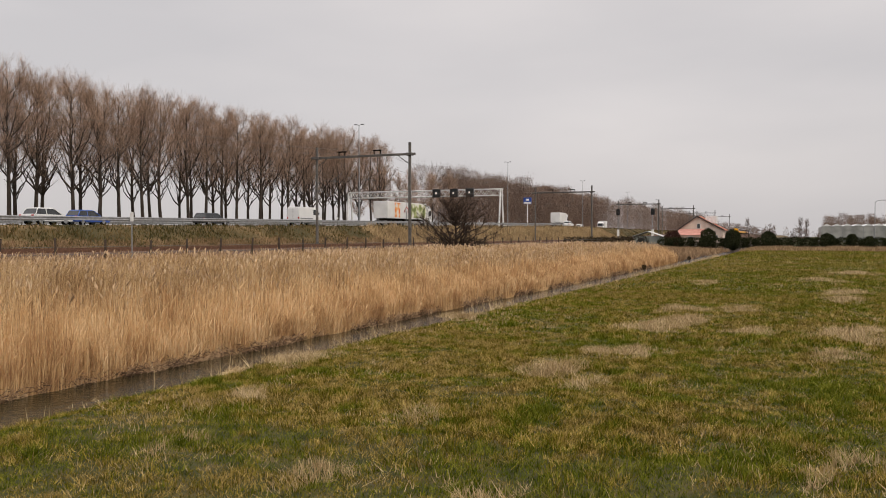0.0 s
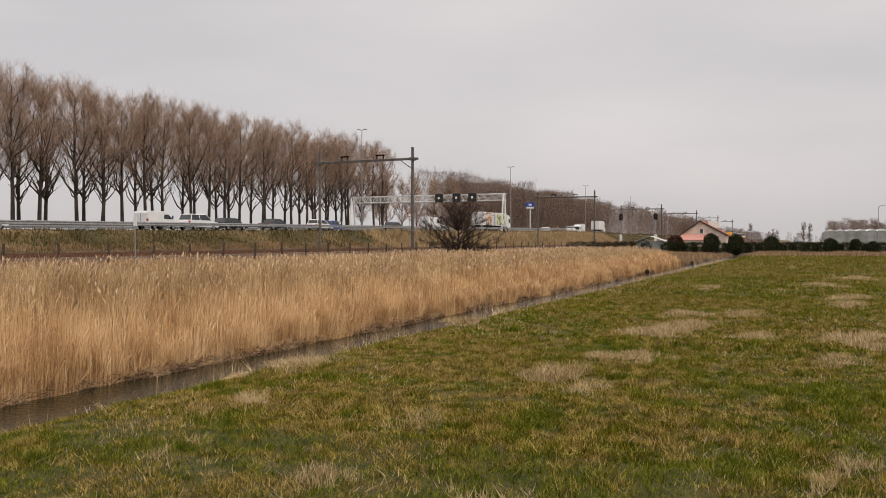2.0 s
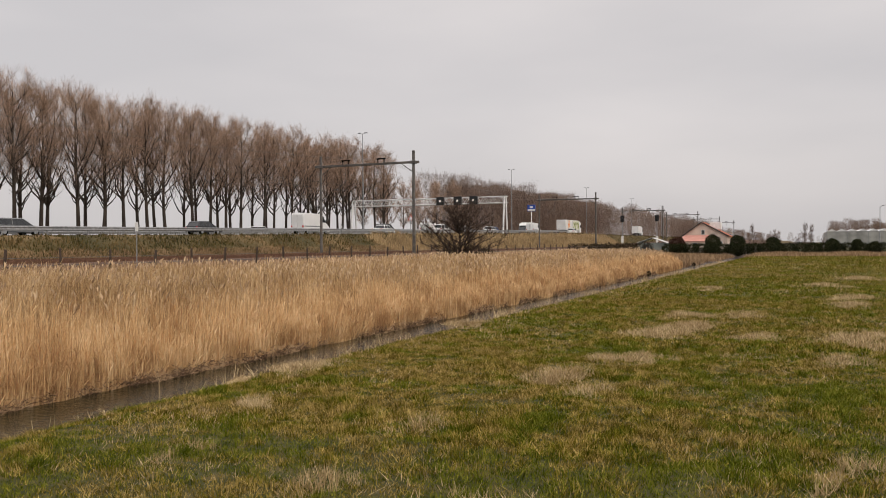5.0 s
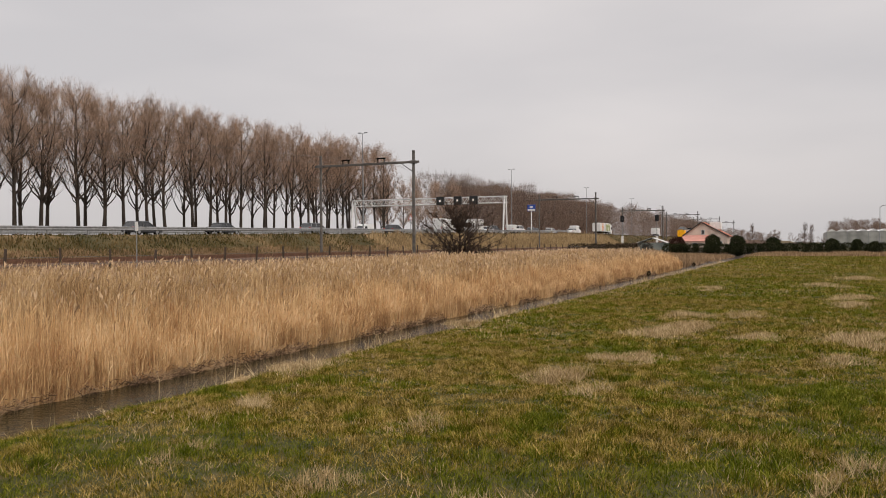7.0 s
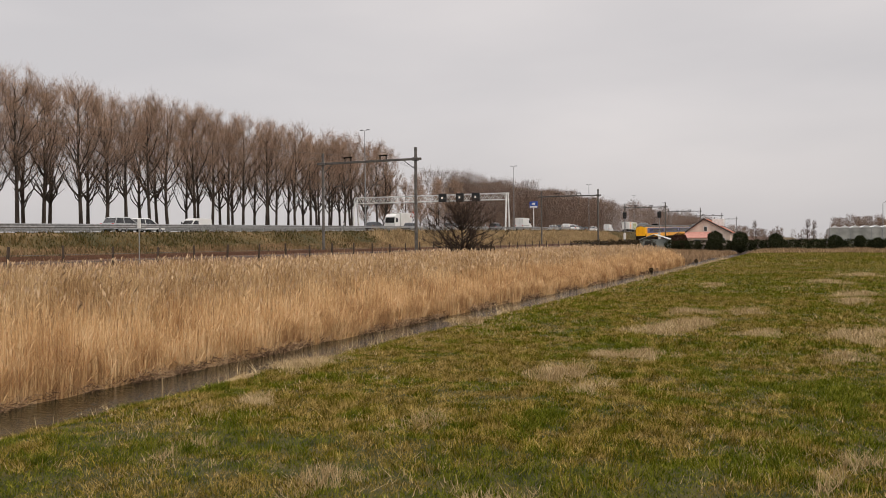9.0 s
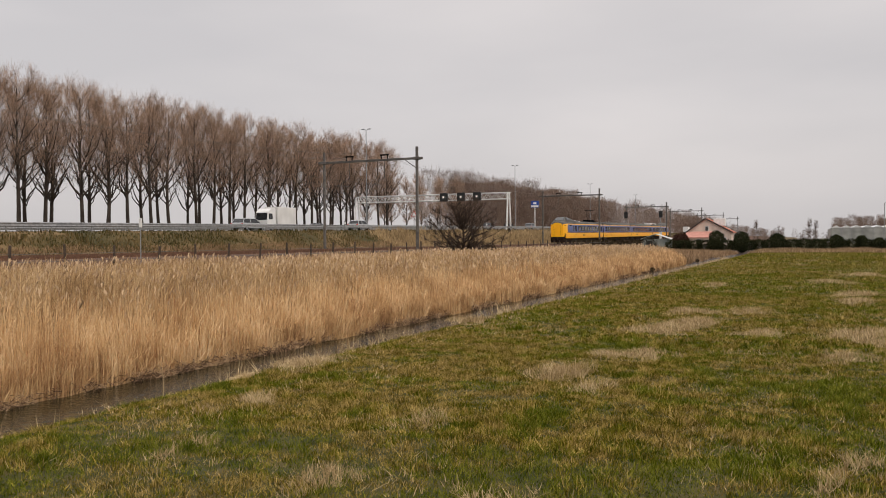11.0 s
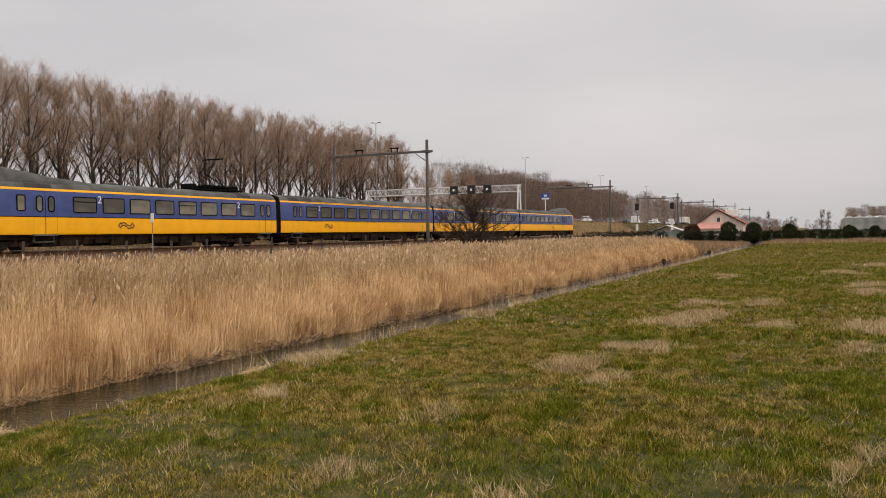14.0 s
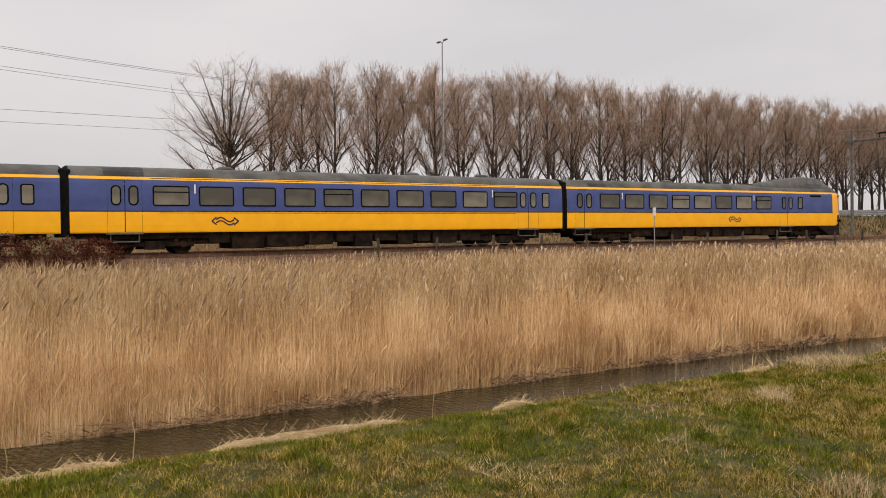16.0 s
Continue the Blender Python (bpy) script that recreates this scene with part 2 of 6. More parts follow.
# road surface, two carriageways, with painted lines
PAINT = material("road_paint", [(0.62, 0.62, 0.6), (0.75, 0.75, 0.73)], 3.0, 0.7)
ROAD_X = [-400, -100, 0, 30, 80, 130, 165, 200, 300, 500, 1200]
for y0, y1 in ((56.6, 70.2), (73.8, 88.0)):
    bm = empty_bm()
    rows = [[bm.verts.new((x, y, road_z(x) + dz)) for y, dz in ((y0, -0.25), (y0, 0.0), (y1, 0.0), (y1, -0.25))] for x in ROAD_X]
    for a, b in zip(rows, rows[1:]):
        for j in range(3):
            bm.faces.new((a[j], b[j], b[j + 1], a[j + 1]))
    mesh_thing("road", bm, ASPHALT, "grey asphalt motorway carriageway", "road", "structure")
    for y in (y0 + 0.9, y1 - 0.9):
        bm = empty_bm()
        rows = [[bm.verts.new((x, y + d, road_z(x) + 0.006)) for d in (-0.08, 0.08)] for x in ROAD_X]
        for a, b in zip(rows, rows[1:]):
            bm.faces.new((a[0], b[0], b[1], a[1]))
        mesh_thing("road_line", bm, PAINT, "white painted edge line of the motorway", "road marking", "structure")

# railway bed, level beside the meadow and climbing a little far off
def rail_rise(x):
    return float(np.interp(x, [130, 170, 220, 260, 295, 330, 370, 450, 900], [0, 0.12, 0.55, 1.15, 1.7, 1.95, 2.1, 2.2, 2.2]))


bm = empty_bm()
profile_sheet(bm, sorted({-200, -100, *range(-40, 200, 8), 300, 500, 900}), [(34.6, 0.25), (35.3, 0.38), (36.7, 0.72), (40.2, 0.72), (41, 0.82), (41.8, 0.72), (45.1, 0.72), (46.4, 0.35)], wob=0.04)
for v in bm.verts:
    v.co.z += rail_rise(v.co.x) if 35.5 < v.co.y < 46 else -0.3
mesh_thing("track_bed", bm, BALLAST, "rust-brown ballast bed of a double railway track", "railway", "structure")
RAIL_X = [-200, 130, 170, 220, 260, 295, 330, 370, 450, 900]
for yc in (38.92, 43.0):
    for s in (-0.75, 0.75):
        bm = empty_bm()
        for x0, x1 in zip(RAIL_X, RAIL_X[1:]):
            for half, z0, z1 in ((0.035, 0.74, 0.88), (0.07, 0.72, 0.755)):
                before = len(bm.verts)
                box(bm, x0, x1, yc + s - half, yc + s + half, z0, z1)
                for v in list(bm.verts)[before:]:
                    v.co.z += rail_rise(v.co.x)
        mesh_thing("rail", bm, RAIL_STEEL, "rusty steel rail of the railway track", "rail", group="rails of the tracks")


# ---------------------------------------------------------------- the train
YELLOW = material("train_yellow", [(0.88, 0.41, 0.004), (0.95, 0.46, 0.006)], 1.5, 0.35, spec=0.4)
BLUE = material("train_blue", [(0.045, 0.065, 0.20), (0.06, 0.085, 0.245)], 1.2, 0.35, spec=0.4)
ROOF = material("train_roof_grey", [(0.048, 0.047, 0.043), (0.10, 0.097, 0.088)], 1.2, 0.75, bump=0.2, bump_scale=12)
ROOF_DARK = material("train_roof_hatch", [(0.02, 0.019, 0.018), (0.045, 0.042, 0.04)], 2.0, 0.7)
UNDER = material("train_underframe", [(0.008, 0.006, 0.005), (0.03, 0.018, 0.012)], 3.0, 0.9, bump=0.3, bump_scale=10, spec=0.1)
RUBBER = material("black_rubber", [(0.004, 0.004, 0.004), (0.01, 0.01, 0.01)], 6.0, 0.85, spec=0.05)
GLASS = material("train_window_glass", [(0.07, 0.064, 0.048), (0.12, 0.108, 0.08), (0.20, 0.18, 0.135)], 1.1, 0.12, spec=0.45, island=0.5, spread=(0.3, 0.8), detail=1.0)
CAB_GLASS = material("cab_window_glass", [(0.035, 0.04, 0.042), (0.06, 0.062, 0.06)], 1.0, 0.06, spec=0.6)
STEP_GREY = material("door_step_metal", [(0.10, 0.09, 0.08), (0.18, 0.17, 0.15)], 5.0, 0.6, metal=0.4)
WHITE = material("white_lettering", [(0.75, 0.75, 0.75), (0.82, 0.82, 0.82)], 3.0, 0.6)
DEEP_BLUE = material("logo_dark", [(0.035, 0.016, 0.025), (0.05, 0.022, 0.03)], 3.0, 0.5)
RED_LENS = material("red_lens", [(0.25, 0.03, 0.015), (0.35, 0.05, 0.02)], 3.0, 0.25)

SIDE = [(1.38, 1.86), (1.405, 1.92), (1.418, 2.2), (1.42, 2.81), (1.42, 3.4), (1.385, 4.1), (1.36, 4.23), (1.33, 4.325), (1.2, 4.54), (0.95, 4.7), (0.5, 4.81), (0.0, 4.84)]


def side_y(z):
    """Half the width of the body at that height."""
    for (y0, z0), (y1, z1) in zip(SIDE, SIDE[1:]):
        if z0 <= z <= z1:
            return y0 + (y1 - y0) * (z - z0) / (z1 - z0)
    return SIDE[0][0]


def shell(bm, sections, gangway):
    """The body skin, lofted through (s, width factor, lift) sections."""
    ring = SIDE + [(-y, z) for y, z in SIDE[-2::-1]]
    rows = []
    for s, k, roof_drop in sections:
        rows.append([bm.verts.new((s, y * k, z - (roof_drop if z > 4.3 else 0))) for y, z in ring])
    n = len(ring)
    for i, (a, b) in enumerate(zip(rows, rows[1:])):
        for j in range(n):
            q = (j + 1) % n
            f = bm.faces.new((a[j], b[j], b[q], a[q]))
            zm = (ring[j][1] + ring[q][1]) / 2
            f.material_index = 2 if i in gangway else (1 if zm > 4.34 else 0)
            f.smooth = zm > 4.3
    bm.faces.new(rows[0]).material_index = 2 if 0 in gangway else 0
    bm.faces.new(rows[-1][::-1]).material_index = 2
    bmesh.ops.recalc_face_normals(bm, faces=bm.faces)
    return bm


NOSE = ((0.0, 0.72), (0.12, 0.82), (0.6, 0.93), (1.2, 1.0))


def nose_width(s):
    """How far the body has widened, s metres behind the nose."""
    return float(np.interp(s, [a for a, b in NOSE], [b for a, b in NOSE]))


def side_panel(bm, s0, s1, z0, z1, side, proud, round0=0.0, round1=0.0, n=5, nosed=False):
    """A skin panel that follows the body side, with rounded ends where asked."""
    ss = [s0 + (s1 - s0) * i / 24 for i in range(25)]
    for e, r, d in ((s0, round0, 1), (s1, round1, -1)):
        if r:
            ss += [e + d * r * (1 - math.cos(a * math.pi / 16)) for a in range(9)]
    ss = sorted(set(ss))
    rows = []
    for s in ss:
        cut = 0.0
        for e, r in ((s0, round0), (s1, round1)):
            d = abs(s - e)
            if r and d < r:
                cut = max(cut, r - math.sqrt(max(0.0, r * r - (r - d) ** 2)))
        lo, hi = z0 + cut, max(z0 + cut + 0.002, z1 - cut)
        wide = nose_width(s) if nosed else 1.0
        rows.append([bm.verts.new((s, side * (side_y(lo + (hi - lo) * j / n) * wide + proud), lo + (hi - lo) * j / n)) for j in range(n + 1)])
    for a, b in zip(rows, rows[1:]):
        for j in range(n):
            bm.faces.new((a[j], b[j], b[j + 1], a[j + 1]) if side > 0 else (a[j], a[j + 1], b[j + 1], b[j]))
    return bm


def window_mesh(width, height, divider=False, corner=0.10):
    """A window set in black rubber, lying in the plane y = 0, outside towards -y."""
    bm = empty_bm()
    w, h, t = width / 2, height / 2, 0.055

    def ring(inset, y, r):
        out = []
        for cx, cz, a0 in ((1, 1, 0), (-1, 1, 90), (-1, -1, 180), (1, -1, 270)):
            for k in range(4):
                a = radians(a0 + 30 * k)
                out.append(bm.verts.new((cx * (w - inset - r) + r * math.cos(a), y, cz * (h - inset - r) + r * math.sin(a))))
        return out

    rings = [ring(0, 0.03, corner), ring(0, -0.012, corner), ring(t, -0.012, corner - 0.04), ring(t, 0.002, corner - 0.04)]
    for a, b in zip(rings, rings[1:]):
        for j in range(16):
            bm.faces.new((a[j], b[j], b[(j + 1) % 16], a[(j + 1) % 16]))
    pane = bm.faces.new(rings[-1])
    pane.material_index = 1
    if divider:
        box(bm, -w + t, w - t, -0.010, 0.01, h * 0.32, h * 0.42, 0)
    return mesh_of(bm, [RUBBER, GLASS], name="window")


def bogie_mesh():
    bm = empty_bm()
    for y in (-1.02, 1.02):
        box(bm, -1.75, 1.75, y - 0.08, y + 0.08, 1.22, 1.42, bevel=0.03)
        box(bm, -0.45, 0.45, y - 0.11, y + 0.11, 1.1, 1.5, bevel=0.03)
        for x in (-1.25, 1.25):
            rod(bm, (x, y - 0.14, 1.34), (x, y + 0.14, 1.34), 0.16, n=10)
            rod(bm, (x - 0.28, y, 1.4), (x - 0.28, y, 1.72), 0.1, n=8)
            rod(bm, (x + 0.28, y, 1.4), (x + 0.28, y, 1.72), 0.1, n=8)
    for x in (-1.25, 1.25):
        rod(bm, (x, -0.85, 1.34), (x, 0.85, 1.34), 0.09, n=8)
        for y in (-0.75, 0.75):
            rod(bm, (x, y - 0.065, 1.34), (x, y + 0.065, 1.34), 0.46, n=20)
    box(bm, -0.5, 0.5, -1.0, 1.0, 1.3, 1.75)
    return mesh_of(bm, UNDER, name="bogie")


def logo_mesh():
    """A plain angular double arrow in a dark colour."""
    bm = empty_bm()
    curve = [(-0.42 + 0.84 * k / 12, 0.10 * math.sin(k / 12 * 2 * math.pi)) for k in range(13)]
    strokes = [[(x, z + d) for x, z in curve] for d in (0.075, -0.075)]
    strokes += [[(-0.40, 0.19), (-0.62, 0.0), (-0.40, -0.16)], [(0.40, 0.16), (0.62, 0.0), (0.40, -0.19)]]
    for line in strokes:
        for (x0, z0), (x1, z1) in zip(line, line[1:]):
            d = Vector((z0 - z1, x1 - x0)).normalized() * 0.034
            bm.faces.new([bm.verts.new((x, 0.0, z)) for x, z in ((x0 - d.x, z0 - d.y), (x1 - d.x, z1 - d.y), (x1 + d.x, z1 + d.y), (x0 + d.x, z0 + d.y))])
    return mesh_of(bm, DEEP_BLUE, name="logo")


def digit_mesh(text, size):
    cu = bpy.data.curves.new("digit", "FONT")
    cu.body, cu.size, cu.extrude, cu.align_x = text, size, 0.003, "CENTER"
    tmp = new("digit", cu)
    me = bpy.data.meshes.new_from_object(tmp.evaluated_get(bpy.context.evaluated_depsgraph_get()))
    bpy.data.objects.remove(tmp)
    me.materials.clear()
    me.materials.append(WHITE)
    return me


WIN_A, WIN_B, WIN_SMALL, WIN_DOOR = window_mesh(1.6, 0.9), window_mesh(1.6, 0.9, True), window_mesh(0.52, 0.86), window_mesh(0.42, 0.88, corner=0.19)
BOGIE, LOGO, ONE, TWO = bogie_mesh(), logo_mesh(), digit_mesh("1", 0.6), digit_mesh("2", 0.6)

train = thing("train", "yellow and blue electric passenger train running on the near track", "train")


def fit_side(car, me, name, s, z, proud=0.024):
    for side in (-1, 1):
        turn = 0 if side < 0 else 180
        piece(name, me, car, Matrix.Translation((s, side * (side_y(z) + proud), z)) @ Euler((radians(-side * 2.0) * 0, 0, radians(turn))).to_matrix().to_4x4())


def door(car, s, windows=True):
    for side in (-1, 1):
        bm = empty_bm()
        for e, wd in ((-0.72, 0.008), (-0.017, 0.034), (0.712, 0.008)):
            side_panel(bm, s + e, s + e + wd, 1.9, 4.14, side, 0.009, n=6)
        side_panel(bm, s - 0.72, s + 0.72, 4.14, 4.15, side, 0.009, n=1)
        part("door", bm, RUBBER, car, "paired folding doors with dark seams")
        bm = empty_bm()
        box(bm, s - 0.75, s + 0.75, side * 1.28 - 0.16, side * 1.28 + 0.16, 1.80, 1.88)
        box(bm, s - 0.6, s + 0.6, side * 1.2 - 0.14, side * 1.2 + 0.14, 1.45, 1.5)
        for e in (-0.6, 0.58):
            box(bm, s + e, s + e + 0.03, side * 1.2 - 0.1, side * 1.2 + 0.1, 1.45, 1.82)
        part("door_step", bm, STEP_GREY, car, "grey metal door steps")
    if windows:
        for e in (-0.36, 0.36):
            fit_side(car, WIN_DOOR, "window", s + e, 3.5)


def underframe(car, spots, seed):
    rnd = random.Random(seed)
    bm = empty_bm()
    s = spots[0] + 2.4
    while s < spots[1] - 2.6:
        w = rnd.uniform(0.7, 1.9)
        deep = rnd.uniform(1.05, 1.35)
        box(bm, s, s + w, -1.2, 1.2, deep, 1.86, bevel=0.03)
        s += w + rnd.uniform(0.08, 0.3)
    box(bm, spots[0] - 2.5, spots[1] + 2.5, -1.0, 1.0, 1.32, 1.875)
    box(bm, spots[0] - 3.2, spots[1] + 3.4, -1.15, 1.15, 1.6, 1.87)
    part("equipment_box", bm, UNDER, car, "dark underfloor equipment boxes")
    for s in spots:
        piece("bogie", BOGIE, car, Matrix.Translation((s, 0, 0)))


def roof_gear(car, hatches, domes):
    for s, w in hatches:
        for side in (-1, 1):
            bm = empty_bm()
            a = [(1.315, 4.36), (1.2, 4.54), (0.95, 4.7), (0.62, 4.785)]
            rows = [[bm.verts.new((x, side * (y + 0.014), z + 0.014)) for y, z in a] for x in (s, s + w)]
            for j in range(3):
                bm.faces.new((rows[0][j], rows[1][j], rows[1][j + 1], rows[0][j + 1]))
            part("roof_hatch", bm, ROOF_DARK, car, "dark ventilation hatch in the roof")
    for s in domes:
        bm = empty_bm()
        bmesh.ops.create_uvsphere(bm, u_segments=12, v_segments=8, radius=0.32, matrix=Matrix.Translation((s, 0, 4.84)) @ Matrix.Diagonal((1.4, 1.2, 0.5, 1)))
        part("roof_vent", bm, ROOF, car, "small domed roof vent", smooth=True)


def pantograph(car, s):
    bm = empty_bm()
    for x in (-1.3, 1.3):
        for y in (-0.55, 0.55):
            rod(bm, (s + x, y, 4.8), (s + x, y, 5.05), 0.09, n=8)
    box(bm, s - 1.5, s + 1.5, -0.62, 0.62, 5.05, 5.12)
    box(bm, s - 2.4, s + 2.2, -0.85, 0.85, 4.84, 4.93)
    for x in (-2.2, -0.6, 0.5, 2.0):
        box(bm, s + x - 0.25, s + x + 0.25, -0.5, 0.5, 4.9, 5.22, bevel=0.03)
    part("pantograph_base", bm, RUBBER, car, "black pantograph base with insulators")
    bm = empty_bm()
    for y in (-0.35, 0.35):
        rod(bm, (s + 1.1, y, 5.12), (s - 0.9, y * 0.6, 6.0), 0.035, n=6)
        rod(bm, (s - 0.9, y * 0.6, 6.0), (s + 0.3, y, 7.02), 0.028, n=6)
    rod(bm, (s + 0.3, -0.85, 7.06), (s + 0.3, 0.85, 7.06), 0.045, n=6)
    rod(bm, (s + 0.1, -0.8, 7.03), (s + 0.1, 0.8, 7.03), 0.03, n=6)
    part("pantograph_arm", bm, RUBBER, car, "raised black pantograph arm touching the wire")


def cab_car(offset, turned, number, with_panto):
    """An end car. Its own length runs from the cab at 0 to the gangway at 26.75."""
    bm = empty_bm()
    shell(bm, [(0.0, 0.72, 0.35), (0.12, 0.82, 0.2), (0.6, 0.93, 0.05), (1.2, 1.0, 0.0), (26.52, 1.0, 0.0), (26.64, 0.94, 0.08)], (4,))
    car = part("car_body", bm, [YELLOW, ROOF, RUBBER], train, "yellow end car with a raised driver's cab")
    car.matrix_basis = Matrix.Translation((offset, 0, 0)) @ (Euler((0, 0, math.pi)).to_matrix().to_4x4() if turned else Matrix.Identity(4))
    bm = empty_bm()
    for side in (-1, 1):
        if turned:
            side_panel(bm, 0.22, 26.52, 2.83, 4.2, side, 0.006, round0=0.12, n=8, nosed=True)
        else:
            side_panel(bm, 1.35, 26.52, 2.83, 4.2, side, 0.006, round0=0.66, n=8)
    part("blue_panel", bm, BLUE, car, "blue window band")
    bm = empty_bm()
    for side in (-1, 1):
        side_panel(bm, 1.25, 26.5, 2.79, 2.83, side, 0.005, n=2)
    part("seam_strip", bm, RUBBER, car)
    # the cab on the roof
    sec = [(0.15, 4.28, 4.42, 0.95, 0.8), (0.75, 4.3, 4.72, 1.12, 0.98), (1.15, 4.35, 4.86, 1.15, 0.98), (1.95, 4.4, 5.38, 1.1, 0.78), (2.3, 4.4, 5.46, 1.1, 0.76), (3.7, 4.4, 5.48, 1.1, 0.76),
           (4.2, 4.4, 5.44, 1.1, 0.78), (5.8, 4.42, 5.24, 1.1, 0.82), (7.6, 4.45, 5.0, 1.1, 0.88), (9.6, 4.5, 4.86, 1.05, 0.85)]
    bm = empty_bm()
    rows = []
    for s, z0, z1, wb, wt in sec:
        rows.append([bm.verts.new((s, y, z)) for y, z in ((-wb, z0), (-wb, z0 + (z1 - z0) * 0.3), (-wt, z0 + (z1 - z0) * 0.9), (-wt * 0.7, z1), (wt * 0.7, z1), (wt, z0 + (z1 - z0) * 0.9), (wb, z0 + (z1 - z0) * 0.3), (wb, z0))])
    for i, (a, b) in enumerate(zip(rows, rows[1:])):
        for j in range(7):
            f = bm.faces.new((a[j], b[j], b[j + 1], a[j + 1]))
            f.smooth = True
    bm.faces.new(rows[0])
    bm.faces.new(rows[-1][::-1])
    bmesh.ops.recalc_face_normals(bm, faces=bm.faces)
    part("cab_roof", bm, ROOF, car, "grey raised cab above the roof line")
    bm = empty_bm()
    for side in (-1, 1):
        quads = [[(2.02, 1.03, 4.9), (2.75, 1.03, 4.9), (2.75, 0.835, 5.36), (2.12, 0.83, 5.34)], [(2.85, 1.03, 4.9), (3.9, 1.03, 4.9), (3.45, 0.84, 5.36), (2.85, 0.835, 5.36)]]
        for q in quads:
            vs = [bm.verts.new((s, side * (y + 0.025), z)) for s, y, z in q]
            bm.faces.new(vs if side < 0 else vs[::-1])
    wind = [(1.2, -0.9, 4.90), (1.2, 0.9, 4.90), (1.93, 0.66, 5.36), (1.93, -0.66, 5.36)]
    bm.faces.new([bm.verts.new((s - 0.03, y, z + 0.02)) for s, y, z in wind])
    part("cab_window", bm, CAB_GLASS, car, "dark slanted cab windows")
    # lower front
    bm = empty_bm()
    rows = [[bm.verts.new((s, y * k, z)) for y, z in ((-1.35, 1.16), (-1.36, 1.55), (-1.36, 2.12), (1.36, 2.12), (1.36, 1.55), (1.35, 1.16))] for s, k in ((-0.12, 0.74), (0.1, 0.86), (0.65, 0.97))]
    tail = [bm.verts.new((s, y, z)) for s, y, z in ((1.6, -1.36, 1.16), (2.4, -1.37, 1.55), (3.2, -1.38, 1.93), (3.2, 1.38, 1.93), (2.4, 1.37, 1.55), (1.6, 1.36, 1.16))]
    rows.append(tail)
    for a, b in zip(rows, rows[1:]):
        for j in range(6):
            q = (j + 1) % 6
            bm.faces.new((a[j], b[j], b[q], a[q]))
    bm.faces.new(rows[0])
    bm.faces.new(rows[-1][::-1])
    bmesh.ops.recalc_face_normals(bm, faces=bm.faces)
    rod(bm, (-0.75, 0, 1.75), (-0.1, 0, 1.75), 0.14, n=10)
    box(bm, -0.85, -0.6, -0.25, 0.25, 1.6, 1.92, bevel=0.04)
    part("front_skirt", bm, UNDER, car, "black lower front with the coupling")
    for side in (-1, 1):
        bm = empty_bm()
        box(bm, 0.28, 0.52, side * 1.25 - 0.05, side * 1.25 + 0.05, 3.98, 4.14, bevel=0.02)
        part("red_lamp", bm, RED_LENS, car, "dark red marker lamp")
        bm = empty_bm()
        box(bm, 0.3, 0.55, side * 1.25 - 0.05, side * 1.25 + 0.05, 2.36, 2.66, bevel=0.03)
        box(bm, 0.15, 0.95, side * 1.26 - 0.06, side * 1.26 + 0.06, 2.14, 2.34)
        part("headlamp", bm, RUBBER, car, "black-rimmed headlamp")
    for y in (-0.55, 0.55):
        bm = empty_bm()
        side = [(-0.02, y - 0.012, 2.2), (-0.02, y + 0.012, 2.2), (-0.02, y + 0.012, 4.0), (-0.02, y - 0.012, 4.0)]
        bm.faces.new([bm.verts.new(p) for p in side])
        part("front_door_seam", bm, RUBBER, car)
    fit_side(car, WIN_SMALL, "window", 5.05, 3.52)
    for side in (-1, 1):
        bm = empty_bm()
        side_panel(bm, 2.6, 3.9, 3.96, 4.1, side, 0.012, n=2)
        part("air_grille", bm, RUBBER, car, "dark air intake grille")
    door(car, 6.5)
    for i in range(8):
        fit_side(car, WIN_B if i in (0, 4) else WIN_A, "window", 9.05 + 2.02 * i, 3.5)
    door(car, 25.2)
    for s in (10.06, 22.18):
        for side in (-1, 1):
            piece("class_number", number, car, Matrix.Translation((s, side * 1.43, 3.62)) @ Euler((radians(90), 0, radians(0 if side < 0 else 180))).to_matrix().to_4x4())
    fit_side(car, LOGO, "logo", 12.0, 2.36, 0.01)
    underframe(car, (4.0, 22.6), 3)
    roof_gear(car, [(5.4, 1.6), (22.2, 1.5)] if with_panto else [(23.4, 1.4)], [12.2, 17.0] if not with_panto else [12.2])
    if with_panto:
        pantograph(car, 21.0)
    return car


